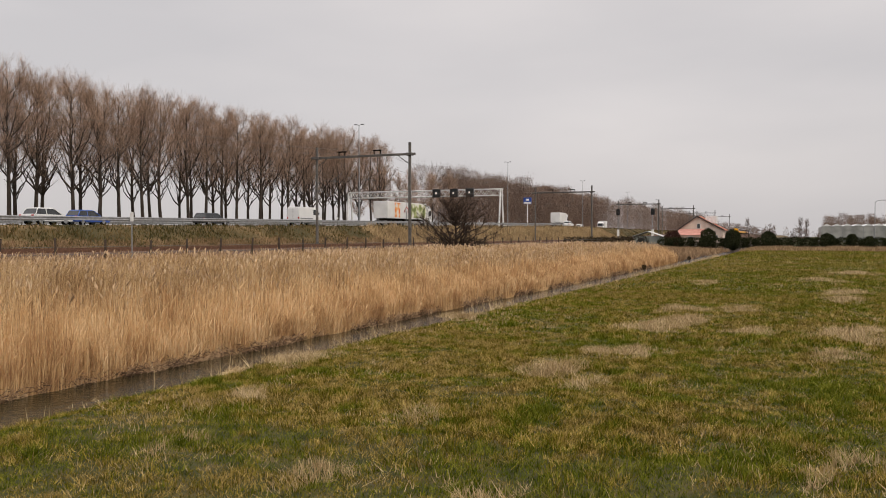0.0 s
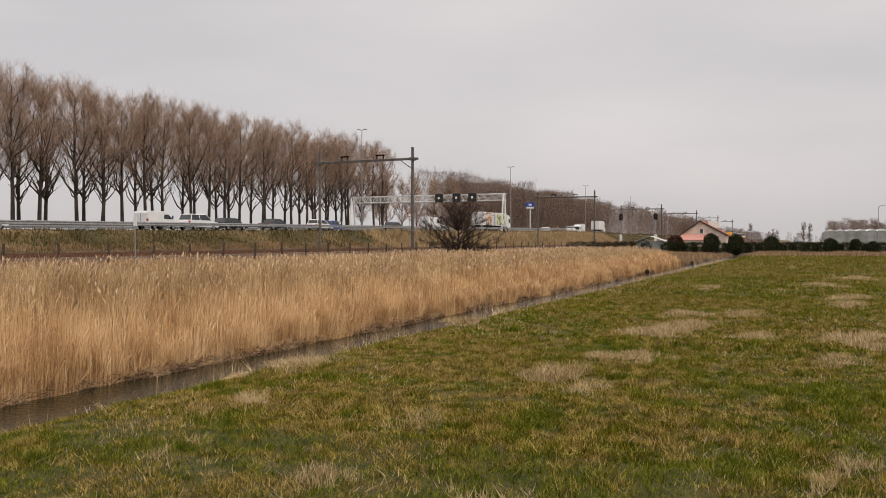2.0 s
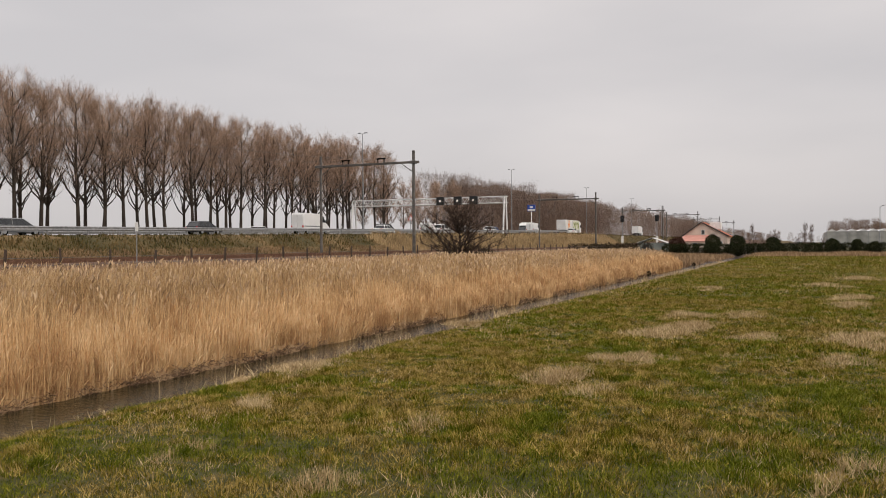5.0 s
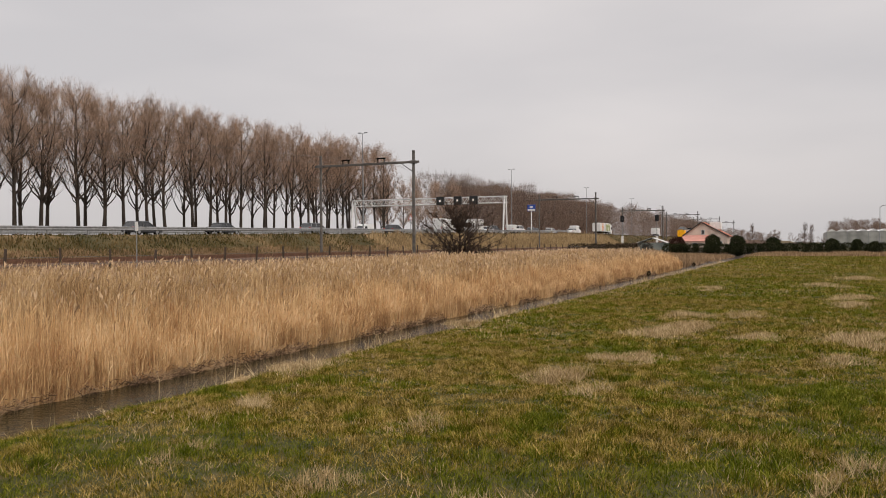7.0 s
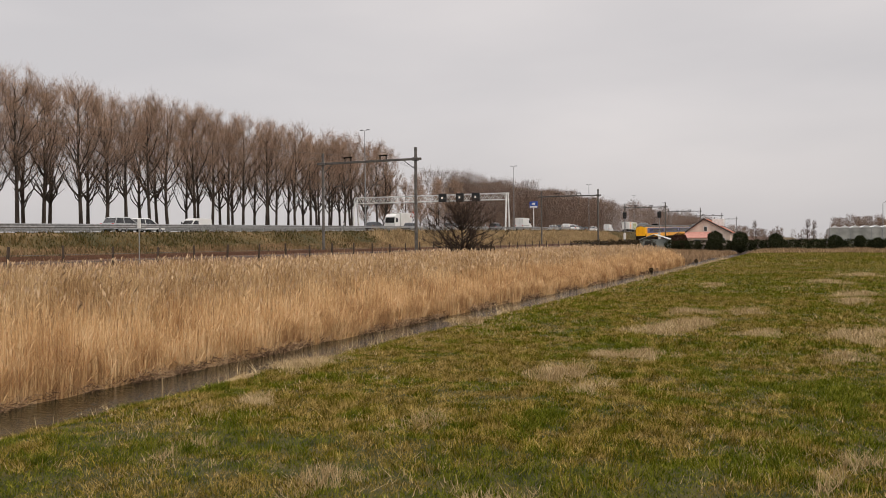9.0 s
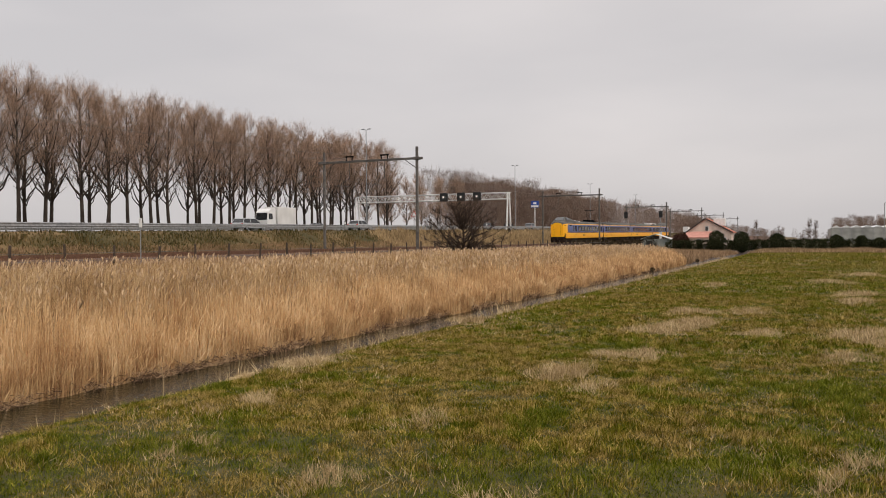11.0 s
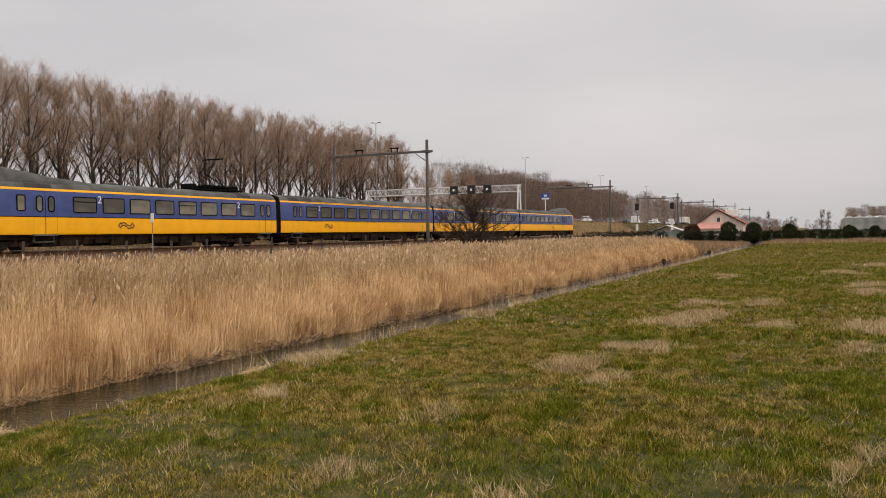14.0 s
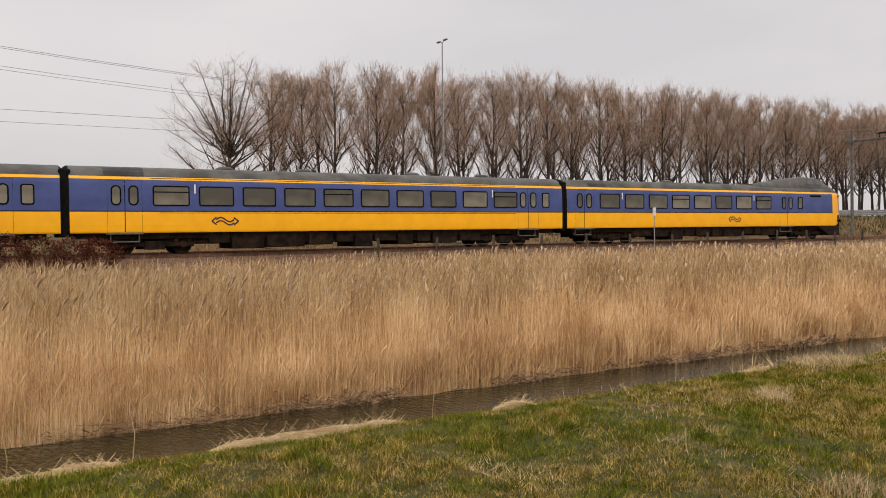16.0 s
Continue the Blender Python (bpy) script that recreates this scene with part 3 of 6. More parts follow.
def middle_car(offset, number, seed, hatches):
    bm = empty_bm()
    shell(bm, [(0.2, 0.94, 0.08), (0.32, 1.0, 0.0), (26.72, 1.0, 0.0), (26.84, 0.94, 0.08)], (0, 2))
    car = part("car_body", bm, [YELLOW, ROOF, RUBBER], train, "yellow and blue middle passenger car")
    car.matrix_basis = Matrix.Translation((offset, 0, 0))
    bm = empty_bm()
    for side in (-1, 1):
        side_panel(bm, 0.32, 26.72, 2.83, 4.2, side, 0.006, n=8)
    part("blue_panel", bm, BLUE, car, "blue window band")
    bm = empty_bm()
    for side in (-1, 1):
        side_panel(bm, 0.32, 26.72, 2.79, 2.83, side, 0.005, n=2)
        side_panel(bm, 4.0, 23.4, 2.725, 2.745, side, 0.005, n=1)
        side_panel(bm, 3.6, 23.4, 4.262, 4.285, side, 0.005, n=1)
    part("seam_strip", bm, RUBBER, car)
    door(car, 2.53)
    for i in range(10):
        fit_side(car, WIN_B if i in (0, 4, 9) else WIN_A, "window", 4.5 + 2.02 * i, 3.5)
    door(car, 24.25)
    fit_side(car, WIN_SMALL, "window", 25.5, 3.5)
    for s in (5.54, 21.8):
        for side in (-1, 1):
            piece("class_number", number, car, Matrix.Translation((s, side * 1.43, 3.62)) @ Euler((radians(90), 0, radians(0 if side < 0 else 180))).to_matrix().to_4x4())
    fit_side(car, LOGO, "logo", 6.9, 2.36, 0.01)
    underframe(car, (3.8, 22.8), seed)
    roof_gear(car, hatches, [7.3, 11.3, 17.5, 22.0])
    return car


cab_car(0.0, False, TWO, True)
middle_car(26.75, TWO, 5, [(1.5, 1.4), (3.2, 1.5), (12.0, 0.7)])
middle_car(53.5, ONE, 8, [(1.7, 1.65)])
cab_car(107.1, True, ONE, False)
for s in (26.82, 53.66, 80.4):
    bm = empty_bm()
    box(bm, s - 0.24, s + 0.24, -1.3, 1.3, 1.7, 4.6, bevel=0.05)
    part("gangway_bellows", bm, RUBBER, train, "black folded gangway bellows")


# ---------------------------------------------------------------- grass, reeds
def ground_heights(x, y):
    py, pz = np.array([p[0] for p in PROFILE]), np.array([p[1] for p in PROFILE])
    z = np.interp(y, py, pz)
    lift = 1.75 * np.clip((x - 30) / 170, 0, 1) * np.clip((y - 47) / 7, 0, 1)
    return z + lift


def blades(x, y, z, h, w, rng, lean=0.5, segs=1):
    """Upright blades as thin triangles, in arrays."""
    n = len(x)
    a, t = rng.uniform(0, 2 * np.pi, n), rng.uniform(0, 2 * np.pi, n)
    k = np.abs(rng.normal(0, lean, n)) * h
    dx, dy = np.cos(a) * w / 2, np.sin(a) * w / 2
    v = np.empty((n, 3, 3))
    v[:, 0] = np.stack([x - dx, y - dy, z], 1)
    v[:, 1] = np.stack([x + dx, y + dy, z], 1)
    v[:, 2] = np.stack([x + np.cos(t) * k, y + np.sin(t) * k, z + h], 1)
    return v.reshape(-1, 3), np.arange(n * 3).reshape(-1, 3)


def scatter(rng, n, r0, r1, y_of):
    """Places on the meadow, thinning out with the distance from the foot of the path."""
    x = r0 + (r1 - r0) * rng.uniform(0, 1, n)
    lo, hi = y_of(x)
    return x, lo + (hi - lo) * rng.uniform(0, 1, n)


def field_noise(x, y, s, seed):
    """Smooth value noise over the plan."""
    u, v = x * s, y * s
    i, j = np.floor(u).astype(int), np.floor(v).astype(int)
    f, g = u - i, v - j
    f, g = f * f * (3 - 2 * f), g * g * (3 - 2 * g)

    def lattice(a, b):
        q = np.sin(a * 127.1 + b * 311.7 + seed * 74.7) * 43758.5453
        return q - np.floor(q)
    return (lattice(i, j) * (1 - f) + lattice(i + 1, j) * f) * (1 - g) + (lattice(i, j + 1) * (1 - f) + lattice(i + 1, j + 1) * f) * g


MEADOW_X, MEADOW_Y = np.array(xs, float), np.array(ys, float)
MEADOW_Z = np.array([[v.z for v in row] for row in GROUND_ROWS])


def meadow_z(x, y):
    """The height of the ground sheet, in arrays."""
    i = np.clip(np.searchsorted(MEADOW_X, x) - 1, 0, len(MEADOW_X) - 2)
    j = np.clip(np.searchsorted(MEADOW_Y, y) - 1, 0, len(MEADOW_Y) - 2)
    f = (x - MEADOW_X[i]) / (MEADOW_X[i + 1] - MEADOW_X[i])
    g = (y - MEADOW_Y[j]) / (MEADOW_Y[j + 1] - MEADOW_Y[j])
    return (MEADOW_Z[i, j] * (1 - f) + MEADOW_Z[i + 1, j] * f) * (1 - g) + (MEADOW_Z[i, j + 1] * (1 - f) + MEADOW_Z[i + 1, j + 1] * f) * g


rng = np.random.default_rng(4)
sward = {"lush": [], "olive": [], "faded": []}
for x0, x1, n, wide, tall in ((-1, 6, 300000, 0.007, 0.072), (6, 13, 380000, 0.0095, 0.072), (13, 26, 260000, 0.017, 0.08), (26, 55, 130000, 0.034, 0.09), (55, 126, 90000, 0.08, 0.10)):
    x, y = scatter(rng, n, x0, x1, lambda x: (-1.5 - 0.14 * x, 6.75 + 0 * x))
    tuft = 0.25 * field_noise(x, y, 1.3, 1) + 0.4 * field_noise(x, y, 4.0, 2) + 0.35 * field_noise(x, y, 9.0, 3)
    keep = rng.uniform(0, 1, n) < 0.72 + 0.5 * tuft
    x, y, tuft = x[keep], y[keep], tuft[keep]
    h = tall * (0.34 + 1.9 * np.clip(tuft - 0.28, 0, 1) ** 1.3) * rng.uniform(0.4, 1.25, len(x))
    v, t = blades(x, y, meadow_z(x, y) - 0.006, h, wide * rng.uniform(0.6, 1.5, len(x)), rng, 0.95)
    v = v.reshape(-1, 3, 3)
    kind = 0.24 * field_noise(x, y, 0.4, 21) + 0.31 * field_noise(x, y, 1.8, 22) + 0.45 * field_noise(x, y, 5.5, 23) + rng.normal(0, 0.06, len(x))
    sward["lush"].append(v[kind > 0.56])
    sward["faded"].append(v[kind < 0.40])
    sward["olive"].append(v[(kind <= 0.56) & (kind >= 0.40)])
x, y = rng.uniform(-25, 120, 60000), -45 + 51.5 * rng.uniform(0, 1, 60000)
outside = (x < -1) | (y < -1.5 - 0.14 * x)
x, y = x[outside], y[outside]
sward["olive"].append(blades(x, y, meadow_z(x, y) - 0.008, 0.12 * rng.uniform(0.5, 1.4, len(x)), 0.07, rng, 0.6)[0].reshape(-1, 3, 3))
for key, mat, label in (("lush", LUSH, "fresh green tufts of meadow grass"), ("olive", BLADE, "short tussocky olive meadow grass"), ("faded", FADED, "faded brownish meadow grass")):
    v = np.concatenate(sward[key]).reshape(-1, 3)
    soup("meadow_grass", v, np.arange(len(v)).reshape(-1, 3), mat, label, "grass")

# bleached tussocks, each a heap of long dry blades
TUSSOCKS = [(9.5, 2.75, 0.5, 0.32), (8.6, 2.14, 0.35, 0.3), (15.0, 2.4, 0.8, 0.3), (16.4, 2.0, 0.6, 0.26), (18.5, 2.5, 0.7, 0.28), (14.5, -0.6, 0.7, 0.34), (15.4, -0.9, 0.6, 0.3), (26.0, -1.2, 0.9, 0.3),
            (23.0, -1.0, 0.7, 0.28), (6.5, -0.35, 0.3, 0.24), (5.9, -0.15, 0.25, 0.2), (15.4, 6.4, 0.5, 0.22), (9.2, 6.2, 0.5, 0.2), (5.0, 4.5, 0.3, 0.2), (4.7, 3.1, 0.3, 0.22), (6.6, 3.2, 0.35, 0.22),
            (6.7, 5.3, 0.35, 0.2), (11.6, 2.1, 0.5, 0.22), (11.3, 2.6, 0.4, 0.22), (14.7, 0.8, 0.6, 0.2), (4.8, 1.9, 0.3, 0.2), (7.9, 2.9, 0.3, 0.2), (12.4, -0.4, 0.5, 0.2), (19.5, 1.3, 0.8, 0.22), (33, -0.5, 1.2, 0.25), (30, 3, 0.9, 0.22), (40, -2, 1.4, 0.25)]
vs, ts, c = [], [], 0
for tx, ty, r, tall in TUSSOCKS:
    n = int(1500 * min(1.3, r / 0.5) ** 1.5)
    rr, a = r * np.sqrt(rng.uniform(0, 1, n)), rng.uniform(0, 2 * np.pi, n)
    bend = 1 + 0.35 * np.sin(3 * a + tx)
    x, y = tx + 1.4 * rr * bend * np.cos(a), ty + 0.8 * rr * bend * np.sin(a)
    h = 0.8 * tall * (1 - 0.6 * rr / r) * rng.uniform(0.3, 1.1, n)
    k = 0.6 * field_noise(x, y, 2.6, 31) + 0.4 * field_noise(x, y, 7.0, 32) > 0.44
    x, y, h = x[k], y[k], h[k]
    n = len(x)
    v, t = blades(x, y, np.full(n, -0.02), h, 0.003 + 0.0008 * tx * rng.uniform(0.6, 1.3, n), rng, 0.8)
    vs.append(v), ts.append(t + c)
    c += len(v)
# thin bleached blades all over, denser in loose drifts
n = 46000
x, y = 3 + 60 * rng.uniform(0, 1, n) ** 1.8, rng.uniform(0, 1, n)
y = (-1.2 - 0.13 * x) + y * (6.7 + 1.2 + 0.13 * x)
drift = 0.35 * field_noise(x, y, 0.45, 9) + 0.65 * field_noise(x, y, 1.9, 10)
k = drift + rng.normal(0, 0.06, n) > 0.58
x, y = x[k], y[k]
v, t = blades(x, y, np.full(len(x), -0.01), 0.06 * rng.uniform(0.4, 1.2, len(x)), 0.003 + 0.0008 * x, rng, 1.0)
vs.append(v), ts.append(t + c)
c += len(v)
# the bank's fringe
n = 9000
x = -1 + 75 * rng.uniform(0, 1, n) ** 1.6
y = 6.72 + 0.12 * rng.normal(0, 1, n)
heap = field_noise(x, y * 0, 0.7, 5)
k = rng.uniform(0, 1, n) < 0.04 + 0.8 * heap ** 4
x, y, heap = x[k], y[k], heap[k]
v, t = blades(x, y, np.full(len(x), -0.16), 0.10 + 0.24 * heap * rng.uniform(0.3, 1.2, len(x)), 0.005 + 0.0008 * x, rng, 0.9)
vs.append(v), ts.append(t + c)
c += len(v)
soup("dry_grass", np.concatenate(vs), np.concatenate(ts), STRAW, "bleached dry grass tussocks and bank fringe", "dry grass")


def straw_heap(x, y, r, seed):
    """A flattened heap of washed-up reed straw on the bank."""
    g = np.random.default_rng(seed)
    n = 4200
    a, rr = g.uniform(0, 2 * np.pi, n), r * np.sqrt(g.uniform(0, 1, n))
    px, py = x + 1.5 * rr * np.cos(a), y + 0.5 * rr * np.sin(a)
    pz = -0.105 + 0.06 * (1 - (rr / r) ** 2) * g.uniform(0.2, 1, n)
    L, d = g.uniform(0.03, 0.13, n), g.uniform(0, 2 * np.pi, n)
    up = np.where(g.uniform(0, 1, n) < 0.015, g.uniform(0.3, 1.2, n), g.uniform(-0.12, 0.12, n))
    dx, dy = np.cos(d) * L / 2, np.sin(d) * L / 2
    w = 0.0015
    v = np.empty((n, 4, 3))
    v[:, 0] = np.stack([px - dx, py - dy - w, pz], 1)
    v[:, 1] = np.stack([px + dx, py + dy - w, pz + up * L], 1)
    v[:, 2] = np.stack([px + dx, py + dy + w, pz + up * L + 0.0035], 1)
    v[:, 3] = np.stack([px - dx, py - dy + w, pz + 0.0035], 1)
    q = np.arange(n)[:, None] * 4
    tri = np.concatenate([q + np.array([[0, 1, 2]]), q + np.array([[0, 2, 3]])])
    soup("straw_heap", v.reshape(-1, 3), tri, STRAW, "pale heap of washed-up reed straw on the bank", "straw")


for hx, hy, hr in ((0.3, 6.46, 0.3), (0.7, 6.6, 0.14), (2.0, 6.62, 0.15), (2.35, 6.64, 0.2), (2.75, 6.65, 0.2), (3.15, 6.64, 0.14), (4.7, 6.62, 0.11), (8.4, 6.62, 0.15)):
    straw_heap(hx, hy, hr * 1.35, int(hx * 10))


LITTER = material("broken_reed", [(0.07, 0.038, 0.022), (0.22, 0.13, 0.075), (0.5, 0.34, 0.2)], 2.0, 0.85, island=0.7)


def reed_bed():
    g = np.random.default_rng(12)
    X, Y = [], []
    for x0, x1, n in ((-4, 8, 46000), (8, 20, 36000), (20, 40, 42000), (40, 69, 38000)):
        X.append(g.uniform(x0, x1, n))
        Y.append(9.52 + 9.5 * g.uniform(0, 1, n) ** 2.3)
    x, y = np.concatenate(X), np.concatenate(Y)
    edge = -0.04 + 0.12 * (field_noise(x, x * 0, 0.5, 3) - 0.5) + 0.14 * (field_noise(x, x * 0, 2.1, 4) - 0.5)
    y = y + edge
    depth = y - 9.52 - edge
    n = len(x)
    n_patch = field_noise(x, y, 0.6, 6)
    z = ground_heights(x, y) - 0.03
    z = np.where(y < 9.5, -0.56, z)
    top_z = np.interp(depth, [0, 0.3, 1.0, 2.2, 4.5, 9.5], [0.15, 0.5, 0.88, 1.12, 1.22, 1.14]) + 0.3 * (n_patch - 0.5) - np.abs(g.normal(0, 0.2, n)) * np.interp(depth, [0, 2], [2.0, 1.0])
    top_z = np.maximum(top_z, z + 0.12)
    h = top_z - z
    a = g.normal(0.3, 1.3, n)
    k = np.abs(g.normal(0, 0.10, n)) * h * np.where(g.uniform(0, 1, n) < 0.05, 2.4, 1.0)
    tx, ty = np.cos(a) * k, np.sin(a) * k
    w = (0.0055 + 0.0006 * np.clip(x, 0, 70)) * g.uniform(0.7, 1.4, n)
    f = g.uniform(-0.9, 0.9, n)
    wx, wy = np.cos(f) * w / 2, np.sin(f) * w / 2
    v = np.empty((n, 5, 3))
    v[:, 0] = np.stack([x - wx, y - wy, z], 1)
    v[:, 1] = np.stack([x + wx, y + wy, z], 1)
    mx, my, mz = x + tx * 0.35, y + ty * 0.35, z + h * 0.55
    v[:, 2] = np.stack([mx + wx * 0.9, my + wy * 0.9, mz], 1)
    v[:, 3] = np.stack([mx - wx * 0.9, my - wy * 0.9, mz], 1)
    v[:, 4] = np.stack([x + tx, y + ty, top_z], 1)
    # narrow dry leaves along the stems
    m = 330000
    i = g.integers(0, n, m)
    s = g.uniform(0.06, 0.92, m)
    bx, by, bz = x[i] + tx[i] * s * s, y[i] + ty[i] * s * s, z[i] + h[i] * s
    a = g.uniform(0, 2 * np.pi, m)
    L = g.uniform(0.08, 0.30, m)
    out, up = L * g.uniform(0.08, 0.55, m), L * g.uniform(0.15, 1.0, m)
    lw = (0.0035 + 0.0005 * np.clip(x[i], 0, 70)) * g.uniform(0.6, 1.3, m)
    u = np.empty((m, 3, 3))
    u[:, 0] = np.stack([bx, by, bz], 1)
    u[:, 1] = np.stack([bx + np.cos(a) * out * 0.5 - np.sin(a) * lw, by + np.sin(a) * out * 0.5 + np.cos(a) * lw, bz + up * 0.6], 1)
    u[:, 2] = np.stack([bx + np.cos(a) * out, by + np.sin(a) * out, bz + up], 1)
    # stems deeper in the bed get the darker colour with gap shade painted in
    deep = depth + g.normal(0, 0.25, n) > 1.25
    for back, mat, label in ((False, REED, "dense bed of dry golden reeds along the ditch"), (True, REED_BACK_SHADED, "taller brownish reeds behind the front reeds, shade of the gaps in their colour")):
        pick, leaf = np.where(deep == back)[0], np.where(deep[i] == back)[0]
        q = np.arange(len(pick))[:, None] * 5
        stems = np.concatenate([q + np.array([[0, 1, 2]]), q + np.array([[0, 2, 3]]), q + np.array([[3, 2, 4]])])
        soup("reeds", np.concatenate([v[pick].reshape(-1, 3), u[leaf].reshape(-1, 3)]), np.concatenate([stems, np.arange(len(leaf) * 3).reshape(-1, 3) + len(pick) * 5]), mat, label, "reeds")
    # broken stems and litter along the water's edge
    m = 44000
    lx = -4 + 60 * g.uniform(0, 1, m) ** 1.7
    ly = 9.40 + np.abs(g.normal(0, 0.2, m)) + 0.15 * (field_noise(lx, lx * 0, 0.9, 8) - 0.5)
    lz = -0.51 + np.abs(g.normal(0, 0.07, m)) + 0.3 * np.clip(ly - 9.5, 0, 1) * g.uniform(0, 1, m)
    a, L, up = g.uniform(0, 2 * np.pi, m), g.uniform(0.04, 0.17, m), g.normal(0.25, 0.4, m)
    lw = (0.0025 + 0.0004 * np.clip(lx, 0, 70)) * g.uniform(0.6, 1.5, m)
    ex, ey, ez = np.cos(a) * L, np.sin(a) * L * 0.6, up * L
    u = np.empty((m, 3, 3))
    u[:, 0] = np.stack([lx, ly, lz - lw], 1)
    u[:, 1] = np.stack([lx, ly, lz + lw], 1)
    u[:, 2] = np.stack([lx + ex, ly + ey, np.maximum(lz + ez, -0.52)], 1)
    soup("reed_litter", u.reshape(-1, 3), np.arange(m * 3).reshape(-1, 3), LITTER, "brown broken reed stems at the water's edge", "reeds")
    # drooping plumes on the taller stems
    tall = np.where((depth > 0.9) & (g.uniform(0, 1, n) < 0.08))[0]
    m = len(tall)
    a = g.normal(0.4, 0.7, m)
    L, wd = g.uniform(0.08, 0.17, m), (0.008 + 0.0006 * np.clip(x[tall], 0, 70)) * g.uniform(0.6, 1.4, m)
    px, py, pz = x[tall] + tx[tall], y[tall] + ty[tall], top_z[tall]
    out = L * g.uniform(0.1, 0.6, m)
    b = g.uniform(0, np.pi, m)
    cx, cy = np.cos(b) * wd, np.sin(b) * wd
    u = np.empty((m, 4, 3))
    u[:, 0] = np.stack([px - np.cos(a) * out * 0.3, py - np.sin(a) * out * 0.3, pz - L * 0.55], 1)
    u[:, 1] = np.stack([px + cx, py + cy, pz], 1)
    u[:, 2] = np.stack([px + np.cos(a) * out, py + np.sin(a) * out, pz + L * 0.45], 1)
    u[:, 3] = np.stack([px - cx, py - cy, pz + 0.02], 1)
    q = np.arange(m)[:, None] * 4
    soup("reed_plumes", u.reshape(-1, 3), np.concatenate([q + np.array([[0, 1, 2]]), q + np.array([[0, 2, 3]])]), PLUME, "brown feathery plumes on the reeds", "reeds")


reed_bed()


def rough_grass(name, n, x0, x1, y0, y1, tall, wide, mat, label, seed, power=1.0):
    g = np.random.default_rng(seed)
    x = x0 + (x1 - x0) * g.uniform(0, 1, n) ** power
    y = g.uniform(y0, y1, n)
    clump = field_noise(x, y, 0.5, seed) * 0.6 + field_noise(x, y, 2.0, seed + 1) * 0.4
    k = g.uniform(0, 1, n) < 0.2 + clump
    x, y, clump = x[k], y[k], clump[k]
    z = ground_heights(x, y) - 0.03
    v, t = blades(x, y, z, tall * (0.3 + clump) * g.uniform(0.5, 1.3, len(x)), wide * g.uniform(0.6, 1.4, len(x)), g, 0.5)
    soup(name, v, t, mat, label, "grass")


FAR_STRAW = material("far_dry_reeds", [(0.20, 0.125, 0.067), (0.36, 0.24, 0.135)], 0.3, 0.85, island=0.4)
PALE_STRAW = material("pale_bank_reeds", [(0.26, 0.18, 0.09), (0.48, 0.35, 0.19)], 0.3, 0.85, island=0.4)
BANK_GRASS = material("bank_grass", [(0.034, 0.031, 0.006), (0.075, 0.060, 0.013), (0.15, 0.10, 0.038)], 0.22, 0.85, island=0.35, detail=6)
rough_grass("bank_grass", 76000, 15, 420, 47.2, 54.3, 0.34, 0.10, BANK_GRASS, "rough olive grass on the motorway bank", 21, 1.5)
rough_grass("track_grass", 52000, 5, 170, 46.4, 50.2, 0.42, 0.06, FAR_STRAW, "straw-coloured tall grass at the foot of the bank", 22, 1.4)
rough_grass("lineside_grass", 76000, -14, 150, 19.5, 34.4, 0.62, 0.032, REED_BACK_SHADED, "dry brown grass beside the railway", 23, 1.3)
rough_grass("far_reeds", 26000, 66, 122, 9.5, 24, 0.5, 0.09, FAR_STRAW, "brownish reeds and dry grass beyond the ditch bend", 24)
rough_grass("field_edge_reeds", 36000, 100, 123, -60, 9, 0.42, 0.12, FAR_STRAW, "reddish-brown dry reeds along the field's far edge", 25)
rough_grass("straw_slope", 30000, 92, 230, 46.8, 53.0, 1.1, 0.10, PALE_STRAW, "straw-coloured reeds on the bank below the gantry", 26)


# ---------------------------------------------------------------- trees
def tube(V, F, a, b, ra, rb, n):
    """A tapered tube between two points, appended to lists."""
    d = (b - a).normalized()
    u = d.orthogonal().normalized()
    w = d.cross(u)
    base = len(V)
    for p, r in ((a, ra), (b, rb)):
        for i in range(n):
            t = 2 * math.pi * i / n
            V.append(p + (u * math.cos(t) + w * math.sin(t)) * r)
    for i in range(n):
        j = (i + 1) % n
        F.append((base + i, base + j, base + n + j, base + n + i))


def bow(p0, p1, p2, t):
    return p0 * ((1 - t) ** 2) + p1 * (2 * t * (1 - t)) + p2 * (t * t)


